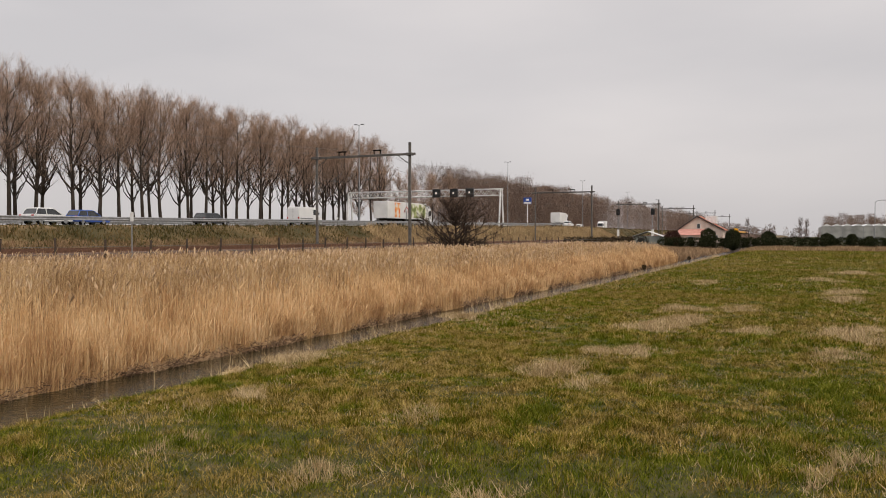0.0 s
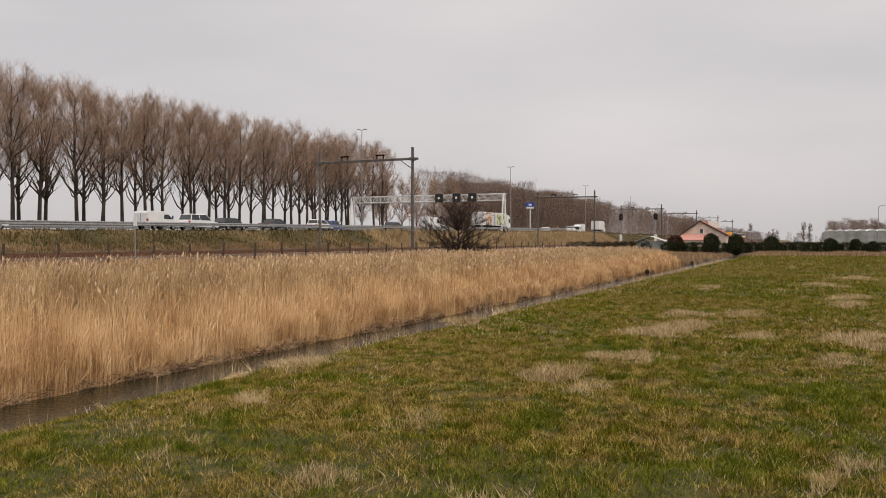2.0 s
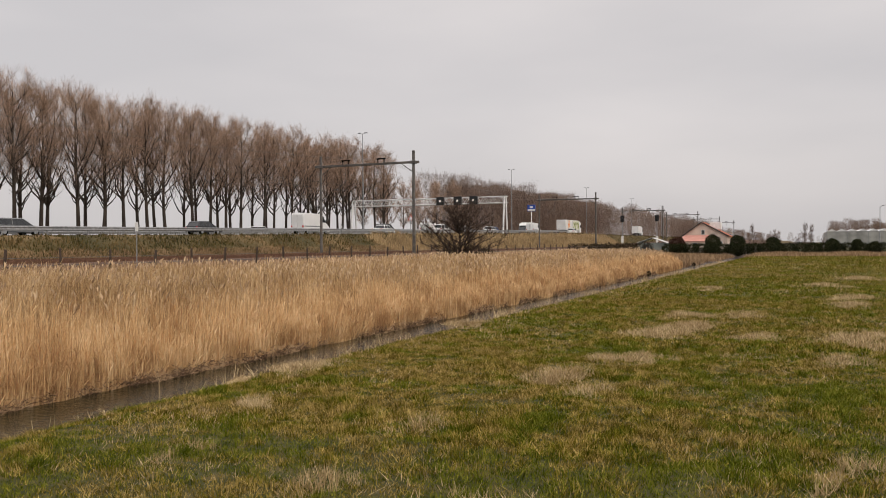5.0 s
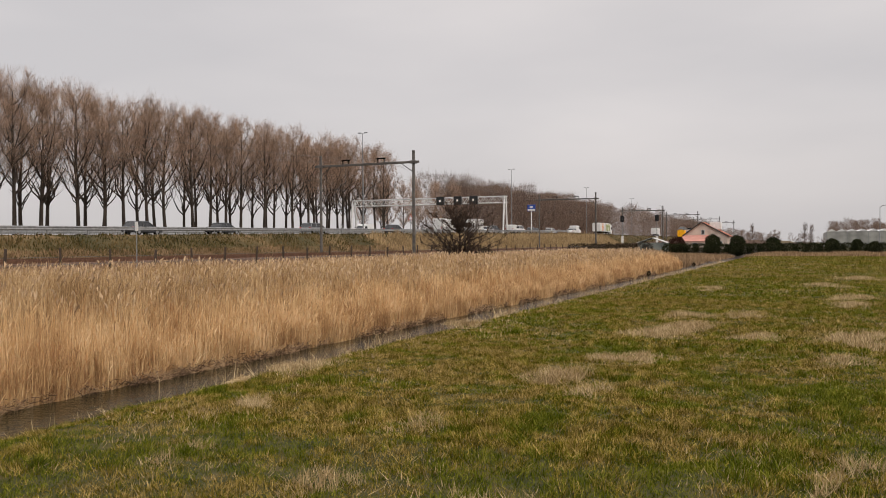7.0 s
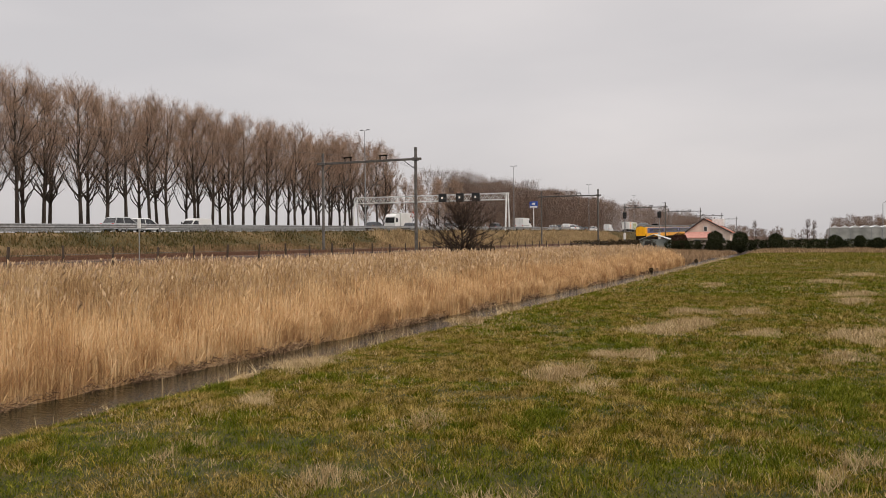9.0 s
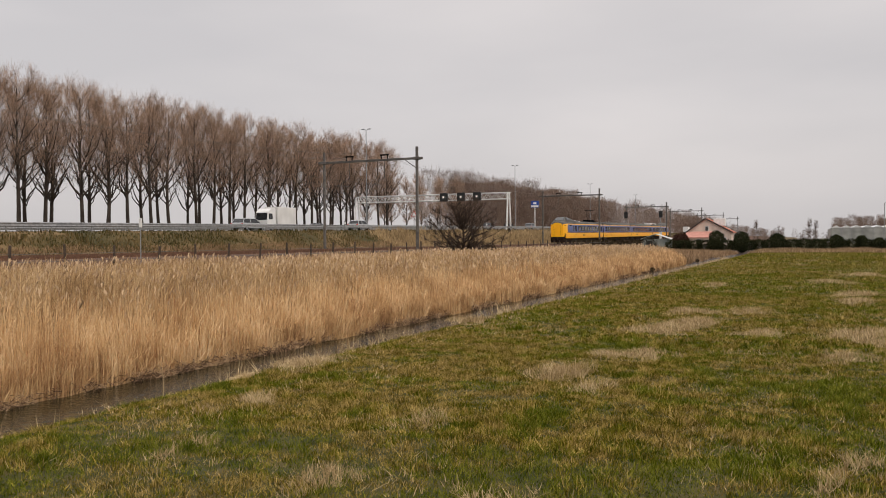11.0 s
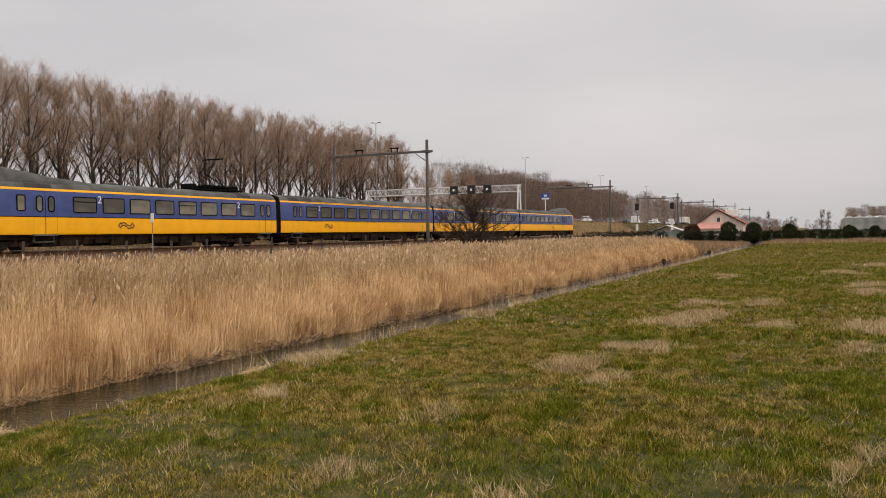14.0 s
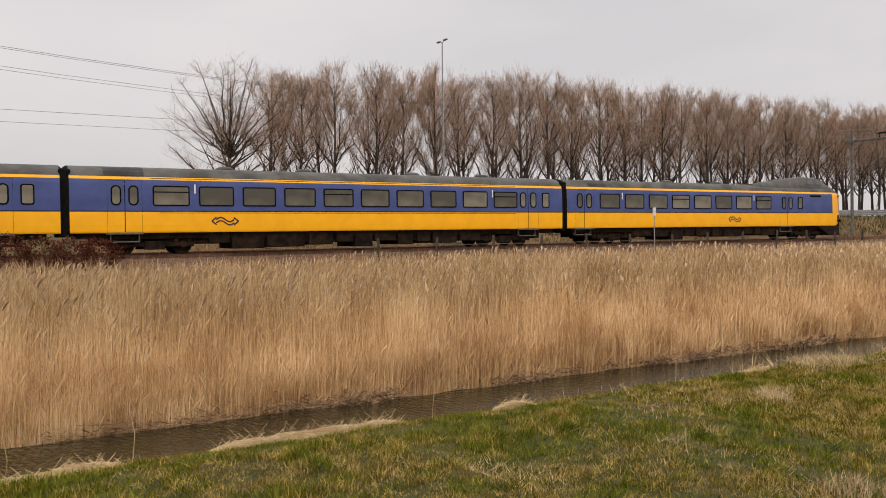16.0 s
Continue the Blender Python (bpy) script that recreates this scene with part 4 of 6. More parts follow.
def crown_tree(seed, height, shape, limbs, boughs, twigs, steep, attach, trunk_r, trunk_top=0.86, twig_w=0.026, twig_l=(0.5, 1.5), upright=0.55, mats=None, sides=0.6, bare=0.0):
    """A bare tree whose limbs bow out to fill a crown. shape: (share of the height, radius in metres)."""
    rnd = random.Random(seed)
    g = np.random.default_rng(seed)
    zs, rs = [a for a, b in shape], [b for a, b in shape]
    V, F, nodes = [], [], []
    bend = [Vector((rnd.gauss(0, 0.18), rnd.gauss(0, 0.18), 0)) for _ in range(3)]

    def stem(h):
        k = h / height
        return bend[0] * math.sin(k * 3) + bend[1] * math.sin(k * 6.5) * 0.5 + Vector((0, 0, h))

    def girth(h):
        return trunk_r * (1.0 - 0.86 * min(1.0, h / (height * trunk_top))) + 0.012
    steps = 11
    for i in range(steps):
        a, b = -0.4 + (height * trunk_top + 0.4) * i / steps, -0.4 + (height * trunk_top + 0.4) * (i + 1) / steps
        tube(V, F, stem(a), stem(b), girth(max(a, 0)) * (1.25 if i == 0 else 1), girth(b), 7)
        if b > height * 0.5:
            nodes.append((stem(b), Vector((0, 0, 1)), girth(b)))
    for i in range(limbs):
        zf = zs[0] + (zs[-1] - 0.01 - zs[0]) * ((i + rnd.uniform(0.1, 0.9)) / limbs) ** 0.8
        r = float(np.interp(zf, zs, rs)) * rnd.uniform(0.55, 0.98)
        a = 2.39996 * i + rnd.uniform(-0.4, 0.4)
        top = zf * height
        low = min(max(top - r * steep * rnd.uniform(0.75, 1.25), height * attach[0] * rnd.uniform(0.9, 1.3)), height * attach[1], top - 0.3)
        p0 = stem(low)
        out_way = Vector((math.cos(a), math.sin(a), 0))
        p2 = stem(min(top, height * trunk_top)) + out_way * r
        p2.z = top
        p1 = p0 + out_way * (r * sides * rnd.uniform(0.8, 1.25)) + Vector((0, 0, (top - low) * rnd.uniform(0.3, 0.5)))
        p1 += Vector((rnd.gauss(0, 0.3), rnd.gauss(0, 0.3), 0))
        thick = min(girth(low) * rnd.uniform(0.5, 0.75), 0.015 * (p2 - p0).length + 0.03)
        n = 7
        pts = [bow(p0, p1, p2, k / n) + Vector((rnd.gauss(0, 0.09), rnd.gauss(0, 0.09), rnd.gauss(0, 0.05))) * (0 < k) for k in range(n + 1)]
        for k in range(n):
            ra, rb = thick * (1 - 0.82 * k / n), thick * (1 - 0.82 * (k + 1) / n)
            tube(V, F, pts[k], pts[k + 1], ra, rb, 5 if k < 3 else 4)
            if k >= 1:
                if pts[k + 1].z > height * bare * rnd.uniform(0.75, 1.15):
                    nodes.append((pts[k + 1], (pts[k + 1] - pts[k]).normalized(), rb))
    tips = []
    for i in range(boughs):
        p, d, r = nodes[rnd.randrange(len(nodes))]
        a = rnd.uniform(0, 2 * math.pi)
        way = (d * 0.8 + Vector((math.cos(a) * 0.7, math.sin(a) * 0.7, upright * 0.6 + rnd.gauss(0, 0.2)))).normalized()
        length = rnd.uniform(0.05, 0.17) * height
        q = p.copy()
        thick = max(0.016, r * 0.55)
        for k in range(3):
            nq = q + way * (length / 3)
            room = float(np.interp(nq.z / height, zs, rs)) * 1.04 + 0.15
            if math.hypot(nq.x, nq.y) > room or nq.z > height * zs[-1]:
                break
            tube(V, F, q, nq, thick * (1 - 0.26 * k), thick * (0.74 - 0.26 * k), 3)
            tips.append((nq, way))
            q = nq
            way = (way + Vector((rnd.gauss(0, 0.14), rnd.gauss(0, 0.14), upright * 0.22))).normalized()
    trunk = bpy.data.meshes.new("trunk")
    trunk.from_pydata([tuple(v) for v in V], [], F)
    trunk.materials.append(mats[0] if mats else BARK)
    base = np.array([(p.x, p.y, p.z, d.x, d.y, d.z) for p, d in tips])
    odds = np.interp(base[:, 2] / height, [0.0, bare, bare + 0.12, bare + 0.32, 1.0], [0.04, 0.10, 0.5, 1.0, 1.0]) if bare else np.ones(len(base))
    i = g.choice(len(base), twigs, p=odds / odds.sum())
    P = base[i, :3] - base[i, 3:] * (g.uniform(0, 0.055, twigs) * height)[:, None] + g.normal(0, 0.012 * height, (twigs, 3))
    D = base[i, 3:] + g.normal(0, 0.42, (twigs, 3)) + np.array([0, 0, upright])
    D /= np.linalg.norm(D, axis=1)[:, None]
    L = g.uniform(twig_l[0], twig_l[1], twigs)
    S = np.cross(D, g.normal(0, 1, (twigs, 3)))
    S /= np.linalg.norm(S, axis=1)[:, None]
    w = twig_w * g.uniform(0.5, 1.2, twigs)
    v = np.empty((twigs, 3, 3))
    v[:, 0], v[:, 1], v[:, 2] = P - S * w[:, None] / 2, P + S * w[:, None] / 2, P + D * L[:, None]
    crown = bpy.data.meshes.new("crown")
    crown.from_pydata(v.reshape(-1, 3).tolist(), [], np.arange(twigs * 3).reshape(-1, 3).tolist())
    crown.materials.append(mats[1] if mats else TWIG)
    return trunk, crown


def plant(meshes, name, label, category, m, group=""):
    ob = thing(name, label, category, m, group)
    piece("trunk", meshes[0], ob, Matrix.Identity(4))
    piece("crown", meshes[1], ob, Matrix.Identity(4))
    return ob


POPLARS = [crown_tree(s, 21.8, [(0.28, 1.4), (0.42, 3.0), (0.55, 3.8 + 0.25 * (s % 3)), (0.72, 4.0 + 0.25 * (s % 2)), (0.87, 3.4), (0.95, 2.5), (1.0, 1.6)], 20 + s % 5, 225, 7800, 1.9, (0.14 + 0.04 * (s % 4), 0.78), 0.25 + 0.02 * (s % 3), bare=0.36) for s in (2, 5, 9, 14, 17, 23, 26, 29)]
OPEN_POPLAR = crown_tree(31, 23.4, [(0.2, 4.6), (0.3, 8.6), (0.45, 9.3), (0.62, 8.6), (0.78, 7.2), (0.9, 5.2), (1.0, 2.6)], 46, 480, 13000, 0.8, (0.07, 0.42), 0.36, trunk_top=0.75, upright=0.22, sides=0.42, twig_w=0.022)
SMALL_TREES = [crown_tree(s, 14.0, [(0.25, 1.2), (0.45, 2.6), (0.7, 2.7), (0.88, 1.7), (1.0, 0.5)], 15, 120, 3600, 1.7, (0.14, 0.75), 0.15, twig_w=0.03) for s in (41, 44)]

rnd = random.Random(77)
spots = [(26.6, 94.5)]
x = 31.0
while x < 172:
    spots.append((x + rnd.uniform(-0.8, 0.8), 94.0 + rnd.uniform(-0.8, 0.8)))
    x += 4.7
x = 36.0
while x < 172:
    spots.append((x + rnd.uniform(-1, 1), 100.5 + rnd.uniform(-0.8, 0.8)))
    x += 5.3
for i, (tx, ty) in enumerate(spots):
    s = rnd.uniform(0.94, 1.04) * (0.93 + 0.07 * min(1.0, max(0.0, (tx - 35) / 25)))
    kit = OPEN_POPLAR if i == 0 else POPLARS[rnd.randrange(8)]
    ob = plant(kit, "poplar_tree", "tall bare poplar in a row beyond the motorway" if i else "broad bare poplar with low limbs at the row's end", "tree",
               Matrix.Translation((tx, ty, ground_z(tx, ty))) @ Euler((0, 0, rnd.uniform(0, 6.28))).to_matrix().to_4x4() @ Matrix.Diagonal((1, 1, s, 1)), "poplars beyond the motorway")
for tx, ty, s in ((176, 95, 1.15), (183, 98, 1.0), (190, 94, 1.1), (198, 97, 0.95), (206, 95, 1.05), (214, 99, 1.2), (221, 96, 1.2), (181, 104, 1.2), (194, 106, 1.1), (209, 107, 1.2)):
    plant(SMALL_TREES[int(tx) % 2], "small_tree", "young bare tree beyond the motorway", "tree",
          Matrix.Translation((tx, ty, ground_z(tx, ty))) @ Euler((0, 0, tx)).to_matrix().to_4x4() @ Matrix.Diagonal((s, s, s, 1)), "young trees beyond the motorway")


def far_wood(name, spots, tall, mat, label, seed, twigs=420):
    """A distant bare wood: a haze of upright twigs and thin stems in one mesh."""
    g = np.random.default_rng(seed)
    vs = []
    for x, y, z, k in spots:
        h = tall * k
        stem = np.array([[[x - 0.2, y, z], [x + 0.2, y, z], [x, y, z + h * 0.85]]])
        vs.append(stem)
        t = g.uniform(0.0, 1, twigs) ** 0.75
        r = 0.2 * h * (0.45 + 0.55 * np.sin(np.clip(t, 0, 1) * 2.6)) * np.sqrt(g.uniform(0, 1, twigs))
        a = g.uniform(0, 2 * np.pi, twigs)
        P = np.stack([x + r * np.cos(a), y + r * np.sin(a), z + h * (-0.06 + 0.96 * t)], 1)
        L = h * g.uniform(0.03, 0.085, twigs)
        D = np.stack([np.cos(a) * 0.3, np.sin(a) * 0.3, np.ones(twigs)], 1) + g.normal(0, 0.42, (twigs, 3))
        b = g.uniform(0, np.pi, twigs)
        w = 0.0016 * h * g.uniform(0.5, 1.3, twigs)
        S = np.stack([np.cos(b) * w, np.sin(b) * w, 0 * w], 1)
        vs.append(np.stack([P - S, P + S, P + D * L[:, None]], 1))
    v = np.concatenate(vs).reshape(-1, 3)
    soup(name, v, np.arange(len(v)).reshape(-1, 3), mat, label, "wood")


rnd = random.Random(5)
far_wood("far_wood", [(x + rnd.uniform(-2, 2), 95 + row * 6 + rnd.uniform(-2, 2), 3.5, rnd.uniform(0.85, 1.05)) for x in range(226, 430, 6) for row in range(3)], 20.5, FAR_TWIG,
         "dense brown bare wood along the motorway", 1, 2900)
far_wood("far_wood", [(x + rnd.uniform(-3, 3), 92 + row * 9 + rnd.uniform(-3, 3), 3.5, rnd.uniform(0.8, 1.05)) for x in range(436, 900, 10) for row in range(3)], 22, FAR_TWIG,
         "distant brown bare wood along the motorway", 2, 1300)
far_wood("far_wood", [(rnd.uniform(520, 640), rnd.uniform(-62, -12), 0, rnd.uniform(0.7, 1.1)) for _ in range(70)], 15, FAR_TWIG, "distant grey-brown wood behind the greenhouses", 3, 2600)
far_wood("far_wood", [(rnd.uniform(620, 800), rnd.uniform(-160, 60), 0, rnd.uniform(0.5, 1.0)) for _ in range(90)], 11, FAR_TWIG, "low distant trees on the horizon", 4, 1200)
far_wood("far_wood", [(rnd.uniform(640, 740), y, 0, (0.42 + 0.58 * min(1.0, (y - 24) / 60)) * rnd.uniform(0.85, 1.1)) for y in [24 + 0.8 * i for i in range(100)]], 18, FAR_TWIG, "distant wood thinning out beyond the house", 6, 1500)


# ---------------------------------------------------------------- railway furniture
def catenary_portal(x, label):
    ob = thing("catenary_portal", label, "portal", pose(x, 0, rail_rise(x)), "portals over the railway")
    for y, r, top in ((35.3, 0.17, 10.85), (46.0, 0.15, 10.8)):
        bm = empty_bm()
        rod(bm, (0, y, -1.6), (0, y, top), r, r * 0.85, n=10)
        part("post", bm, PORTAL, ob)
        bm = empty_bm()
        box(bm, -0.4, 0.4, y - 0.4, y + 0.4, -2.0, 0.55, bevel=0.04)
        part("footing", bm, CONCRETE, ob, "grey concrete footing")
        bm = empty_bm()
        box(bm, -0.24, 0.24, y - 0.3, y + 0.3, 9.55, 9.85, bevel=0.03)
        part("bracket", bm, PORTAL, ob)
    bm = empty_bm()
    box(bm, -0.11, 0.11, 34.7, 46.7, 9.6, 9.82, bevel=0.02)
    for y in (36.6, 44.8):
        rod(bm, (0, y, 9.6), (0, 35.3 if y < 40 else 46.0, 8.7), 0.04, n=6)
    part("beam", bm, PORTAL, ob)
    for y in (38.92, 43.0):
        bm = empty_bm()
        rod(bm, (0, y - 0.35, 9.82), (0, y - 0.35, 10.2), 0.06, n=6)
        rod(bm, (0, y + 0.35, 9.82), (0, y + 0.35, 10.2), 0.06, n=6)
        rod(bm, (0, y - 0.5, 10.22), (0, y + 0.5, 10.22), 0.07, n=6)
        part("insulator", bm, RUBBER, ob, "dark insulators on the beam")
        bm = empty_bm()
        rod(bm, (0, y, 9.6), (0, y, 8.0), 0.035, n=6)
        rod(bm, (0, y, 8.0), (0, y + 1.4, 7.2), 0.03, n=6)
        rod(bm, (0, y + 1.4, 7.35), (0, y, 7.18), 0.022, n=6)
        part("registration_arm", bm, PORTAL, ob)
    return ob


for i in range(-1, 6):
    catenary_portal(71.3 + 74.6 * i, "dark steel portal carrying the railway's overhead wires")

for y, z, sag, r in ((38.92, 7.14, 0.0, 0.008), (43.0, 7.14, 0.0, 0.008), (38.57, 10.05, 1.5, 0.009), (39.15, 10.1, 1.5, 0.008), (42.65, 10.0, 1.5, 0.009), (43.25, 9.95, 1.5, 0.008)):
    bm = empty_bm()
    for i in range(-2, 5):
        a = 71.3 + 74.6 * i
        pts = [Vector((a + 74.6 * k / 10, y, z + rail_rise(a + 74.6 * k / 10) - sag * (1 - (2 * k / 10 - 1) ** 2))) for k in range(11)]
        for p, q in zip(pts, pts[1:]):
            rod(bm, p, q, r, n=4)
    mesh_thing("overhead_wire", bm, PORTAL, "thin dark overhead wire above the railway", "wire", group="overhead wires")


def signal(x, y, tall):
    ob = thing("railway_signal", "black railway signal head on a post beside the tracks", "signal", pose(x, y, 0.3 + rail_rise(x)), "railway signals")
    bm = empty_bm()
    rod(bm, (0, 0, -0.8), (0, 0, tall - 0.9), 0.09, n=8)
    part("post", bm, GALV, ob, "grey steel post")
    bm = empty_bm()
    box(bm, -0.12, 0.12, -0.5, 0.5, tall - 1.6, tall + 0.1, bevel=0.11)
    for z in (tall - 0.3, tall - 0.7, tall - 1.1):
        rod(bm, (-0.32, 0, z), (-0.1, 0, z), 0.13, n=10)
    part("signal_head", bm, BLACK, ob, "black oval signal head")
    bm = empty_bm()
    box(bm, -0.1, 0.1, -0.3, 0.3, 0.9, 2.6)
    part("marker_board", bm, WHITE_STEEL, ob, "white marker board")


signal(214.7, 35.9, 8.0)
signal(217.2, 45.4, 8.0)

# line-side fence: weathered posts with a wire
fence = thing("railway_fence", "row of dark weathered posts with wires beside the track", "fence")
post_bm = empty_bm()
box(post_bm, -0.05, 0.05, -0.05, 0.05, -0.1, 1.06, bevel=0.012)
POST = mesh_of(post_bm, POST_WOOD, name="post")
rnd = random.Random(3)
for i in range(-3, 40):
    x = 23.6 + 2.84 * i
    piece("post", POST, fence, Matrix.Translation((x + rnd.uniform(-0.1, 0.1), 31.0 + rnd.uniform(-0.06, 0.06), 0.42 + rnd.uniform(-0.05, 0.12))) @ Euler((rnd.gauss(0, 0.03), rnd.gauss(0, 0.03), rnd.uniform(0, 1))).to_matrix().to_4x4())
for z in (1.15, 0.8):
    bm = empty_bm()
    rod(bm, (14, 31.0, z), (135, 31.0, z), 0.012, n=4)
    part("wire", bm, PORTAL, fence)

# hectometre posts beside the track
for x, y, z in ((33.2, 33.2, 2.95),):
    ob = thing("marker_post", "thin grey marker post with a small white plate", "post", pose(x, y, 0.25), "marker posts beside the track")
    bm = empty_bm()
    rod(bm, (0, 0, 0), (0, 0, z - 0.4), 0.03, n=6)
    part("post", bm, GALV, ob)
    bm = empty_bm()
    box(bm, -0.03, 0.03, -0.1, 0.1, z - 0.75, z - 0.25, bevel=0.01)
    part("plate", bm, WHITE_STEEL, ob, "white plate")


# ---------------------------------------------------------------- motorway furniture
def guard_rail(y, x0, x1, label, side):
    ob = thing("guard_rail", label, "guard rail")
    bm = empty_bm()
    prof = [(0.0, 0.36), (0.045, 0.42), (0.0, 0.50), (0.0, 0.56), (0.045, 0.62), (0.0, 0.70)]
    xs = [x for x in (-300, -100, 0, 30, 60, 100, 140, 170, 200, 260, 330, 420, 600) if x0 <= x <= x1]
    rows = [[bm.verts.new((x, y - side * p, road_z(x) + z)) for p, z in prof] for x in xs]
    rows2 = [[bm.verts.new((x, y - side * p + side * 0.012, road_z(x) + z)) for p, z in prof] for x in xs]
    for rr in (rows, rows2):
        for a, b in zip(rr, rr[1:]):
            for j in range(5):
                bm.faces.new((a[j], b[j], b[j + 1], a[j + 1]))
    part("beam", bm, GALV, ob)
    bm = empty_bm()
    box(bm, -0.05, 0.05, 0.02, 0.10, -0.15, 0.66)
    me = mesh_of(bm, GALV, name="post")
    n = int(min(90, (min(x1, 330) - max(x0, 10)) / 4))
    for i in range(n):
        x = max(x0, 10) + 4 * i
        piece("post", me, ob, Matrix.Translation((x, y, road_z(x))))
    return ob


guard_rail(55.4, -300, 200, "galvanised guard rail along the near edge of the motorway", 1)
guard_rail(71.2, -300, 420, "galvanised guard rail in the motorway's central reserve", 1)
guard_rail(72.8, -300, 420, "galvanised guard rail in the motorway's central reserve", -1)
guard_rail(89.2, -300, 420, "galvanised guard rail along the far edge of the motorway", -1)


def lamp_post(x):
    z = road_z(x)
    ob = thing("street_lamp", "tall slim grey motorway lamp in the central reserve", "street lamp", pose(x, 72.0, z), "motorway lamps")
    tall = 21.3 - z
    bm = empty_bm()
    rod(bm, (0, 0, -0.2), (0, 0, tall), 0.13, 0.06, n=8)
    part("mast", bm, GALV, ob)
    for s in (-1, 1):
        bm = empty_bm()
        rod(bm, (0, 0, tall - 0.05), (0.0, s * 0.45, tall + 0.06), 0.035, n=6)
        part("arm", bm, GALV, ob)
        bm = empty_bm()
        box(bm, -0.16, 0.16, s * 0.65 - 0.3, s * 0.65 + 0.3, tall + 0.05, tall + 0.2, bevel=0.05)
        part("lamp_head", bm, GALV, ob)


for x in (-37.0, 42.4, 125.2, 204.1, 284.0, 364.7, 445.0):
    lamp_post(x)


def gantry(x):
    z0 = road_z(x)
    ob = thing("motorway_gantry", "white lattice sign gantry spanning the motorway", "gantry", pose(x, 0, 0))
    y0, y1, zb, zt = 57.0, 93.0, 10.1, 11.4
    for z in (zb, zt):
        for dx in (-0.55, 0.55):
            bm = empty_bm()
            rod(bm, (dx, y0 - 0.4, z), (dx, y1, z), 0.09, n=6)
            part("chord", bm, WHITE_STEEL, ob)
    n = 20
    for dx in (-0.55, 0.55):
        bm = empty_bm()
        for i in range(n):
            a, b = y0 + (y1 - y0) * i / n, y0 + (y1 - y0) * (i + 1) / n
            m = (a + b) / 2
            rod(bm, (dx, a, zb), (dx, m, zt), 0.055, n=5)
            rod(bm, (dx, m, zt), (dx, b, zb), 0.055, n=5)
        part("lattice", bm, WHITE_STEEL, ob)
    for y in (y0, y1):
        for dx in (-1.3, 1.3):
            bm = empty_bm()
            rod(bm, (dx, y, z0 - 0.6), (dx * 0.35, y, zt), 0.2, 0.16, n=8)
            part("leg", bm, WHITE_STEEL, ob)
    return ob


gantry(157.5)
for i, y in enumerate((63.6, 67.2, 71.2)):
    sg = thing("lane_signal", "square black matrix lane signal on the gantry", "signal", pose(156.6, y, 10.75), "lane signals on the gantry")
    bm = empty_bm()
    box(bm, -0.3, 0.2, -0.88, 0.88, -0.88, 0.88, bevel=0.06)
    part("housing", bm, BLACK, sg)
    bm = empty_bm()
    box(bm, -0.34, -0.3, -0.55, 0.55, -0.55, 0.55)
    part("display", bm, CAB_GLASS, sg, "dark glass display")
    bm = empty_bm()
    box(bm, -0.37, -0.34, -0.18, 0.18, -0.2, 0.2)
    part("lit_symbol", bm, glow("signal_symbol", (0.8, 0.72, 0.66), 0.35), sg, "small pale lit symbol")

SIGN_BLUE = material("sign_blue", [(0.03, 0.075, 0.32), (0.04, 0.09, 0.37)], 1.0, 0.5)
ob = thing("motorway_sign", "blue motorway sign with a white lower strip on a pole", "road sign", pose(175.5, 57.2, road_z(175.5)))
bm = empty_bm()
rod(bm, (0, 0, -0.2), (0, 0, 5.0), 0.11, n=8)
part("pole", bm, WHITE_STEEL, ob)
bm = empty_bm()
box(bm, -0.05, 0.05, -0.95, 0.95, 5.0, 6.5, bevel=0.03)
part("board", bm, SIGN_BLUE, ob, "blue sign board")
bm = empty_bm()
box(bm, -0.075, -0.05, -0.85, 0.85, 5.08, 5.5)
part("white_strip", bm, WHITE_STEEL, ob, "white strip")
bm = empty_bm()
box(bm, -0.075, -0.05, -0.35, 0.35, 5.75, 6.2)
part("symbol", bm, WHITE_STEEL, ob, "plain pale symbol")

SIGN_RED = material("sign_red", [(0.42, 0.05, 0.03), (0.5, 0.06, 0.04)], 1.0, 0.5)
ob = thing("warning_sign", "triangular red-rimmed warning sign on a pole", "road sign", pose(112.0, 56.0, road_z(112)))
bm = empty_bm()
rod(bm, (0, 0, -0.2), (0, 0, 2.6), 0.05, n=6)
part("pole", bm, GALV, ob)
for size, mat, dx in ((0.62, SIGN_RED, 0.0), (0.42, WHITE_STEEL, -0.03)):
    bm = empty_bm()
    tri = [(-size * 0.87, -size * 0.5), (size * 0.87, -size * 0.5), (0, size)]
    front = [bm.verts.new((dx - 0.02, y, 2.4 + z)) for y, z in tri]
    rear = [bm.verts.new((dx, y, 2.4 + z)) for y, z in tri]
    bm.faces.new(front)
    bm.faces.new(rear[::-1])
    for i in range(3):
        j = (i + 1) % 3
        bm.faces.new((front[i], rear[i], rear[j], front[j]))
    part("plate", bm, mat, ob)

# hectometre posts by the motorway
for i in range(4):
    x = 40.0 + 50 * i
    ob = thing("hectometre_post", "slim grey hectometre post at the motorway's edge", "post", pose(x, 55.0, road_z(x) - 0.05), "hectometre posts")
    bm = empty_bm()
    box(bm, -0.05, 0.05, -0.08, 0.08, -0.1, 1.25, bevel=0.01)
    part("post", bm, GALV, ob)
    bm = empty_bm()
    box(bm, -0.06, 0.06, -0.085, 0.085, 0.85, 1.1)
    part("band", bm, WHITE_STEEL, ob)


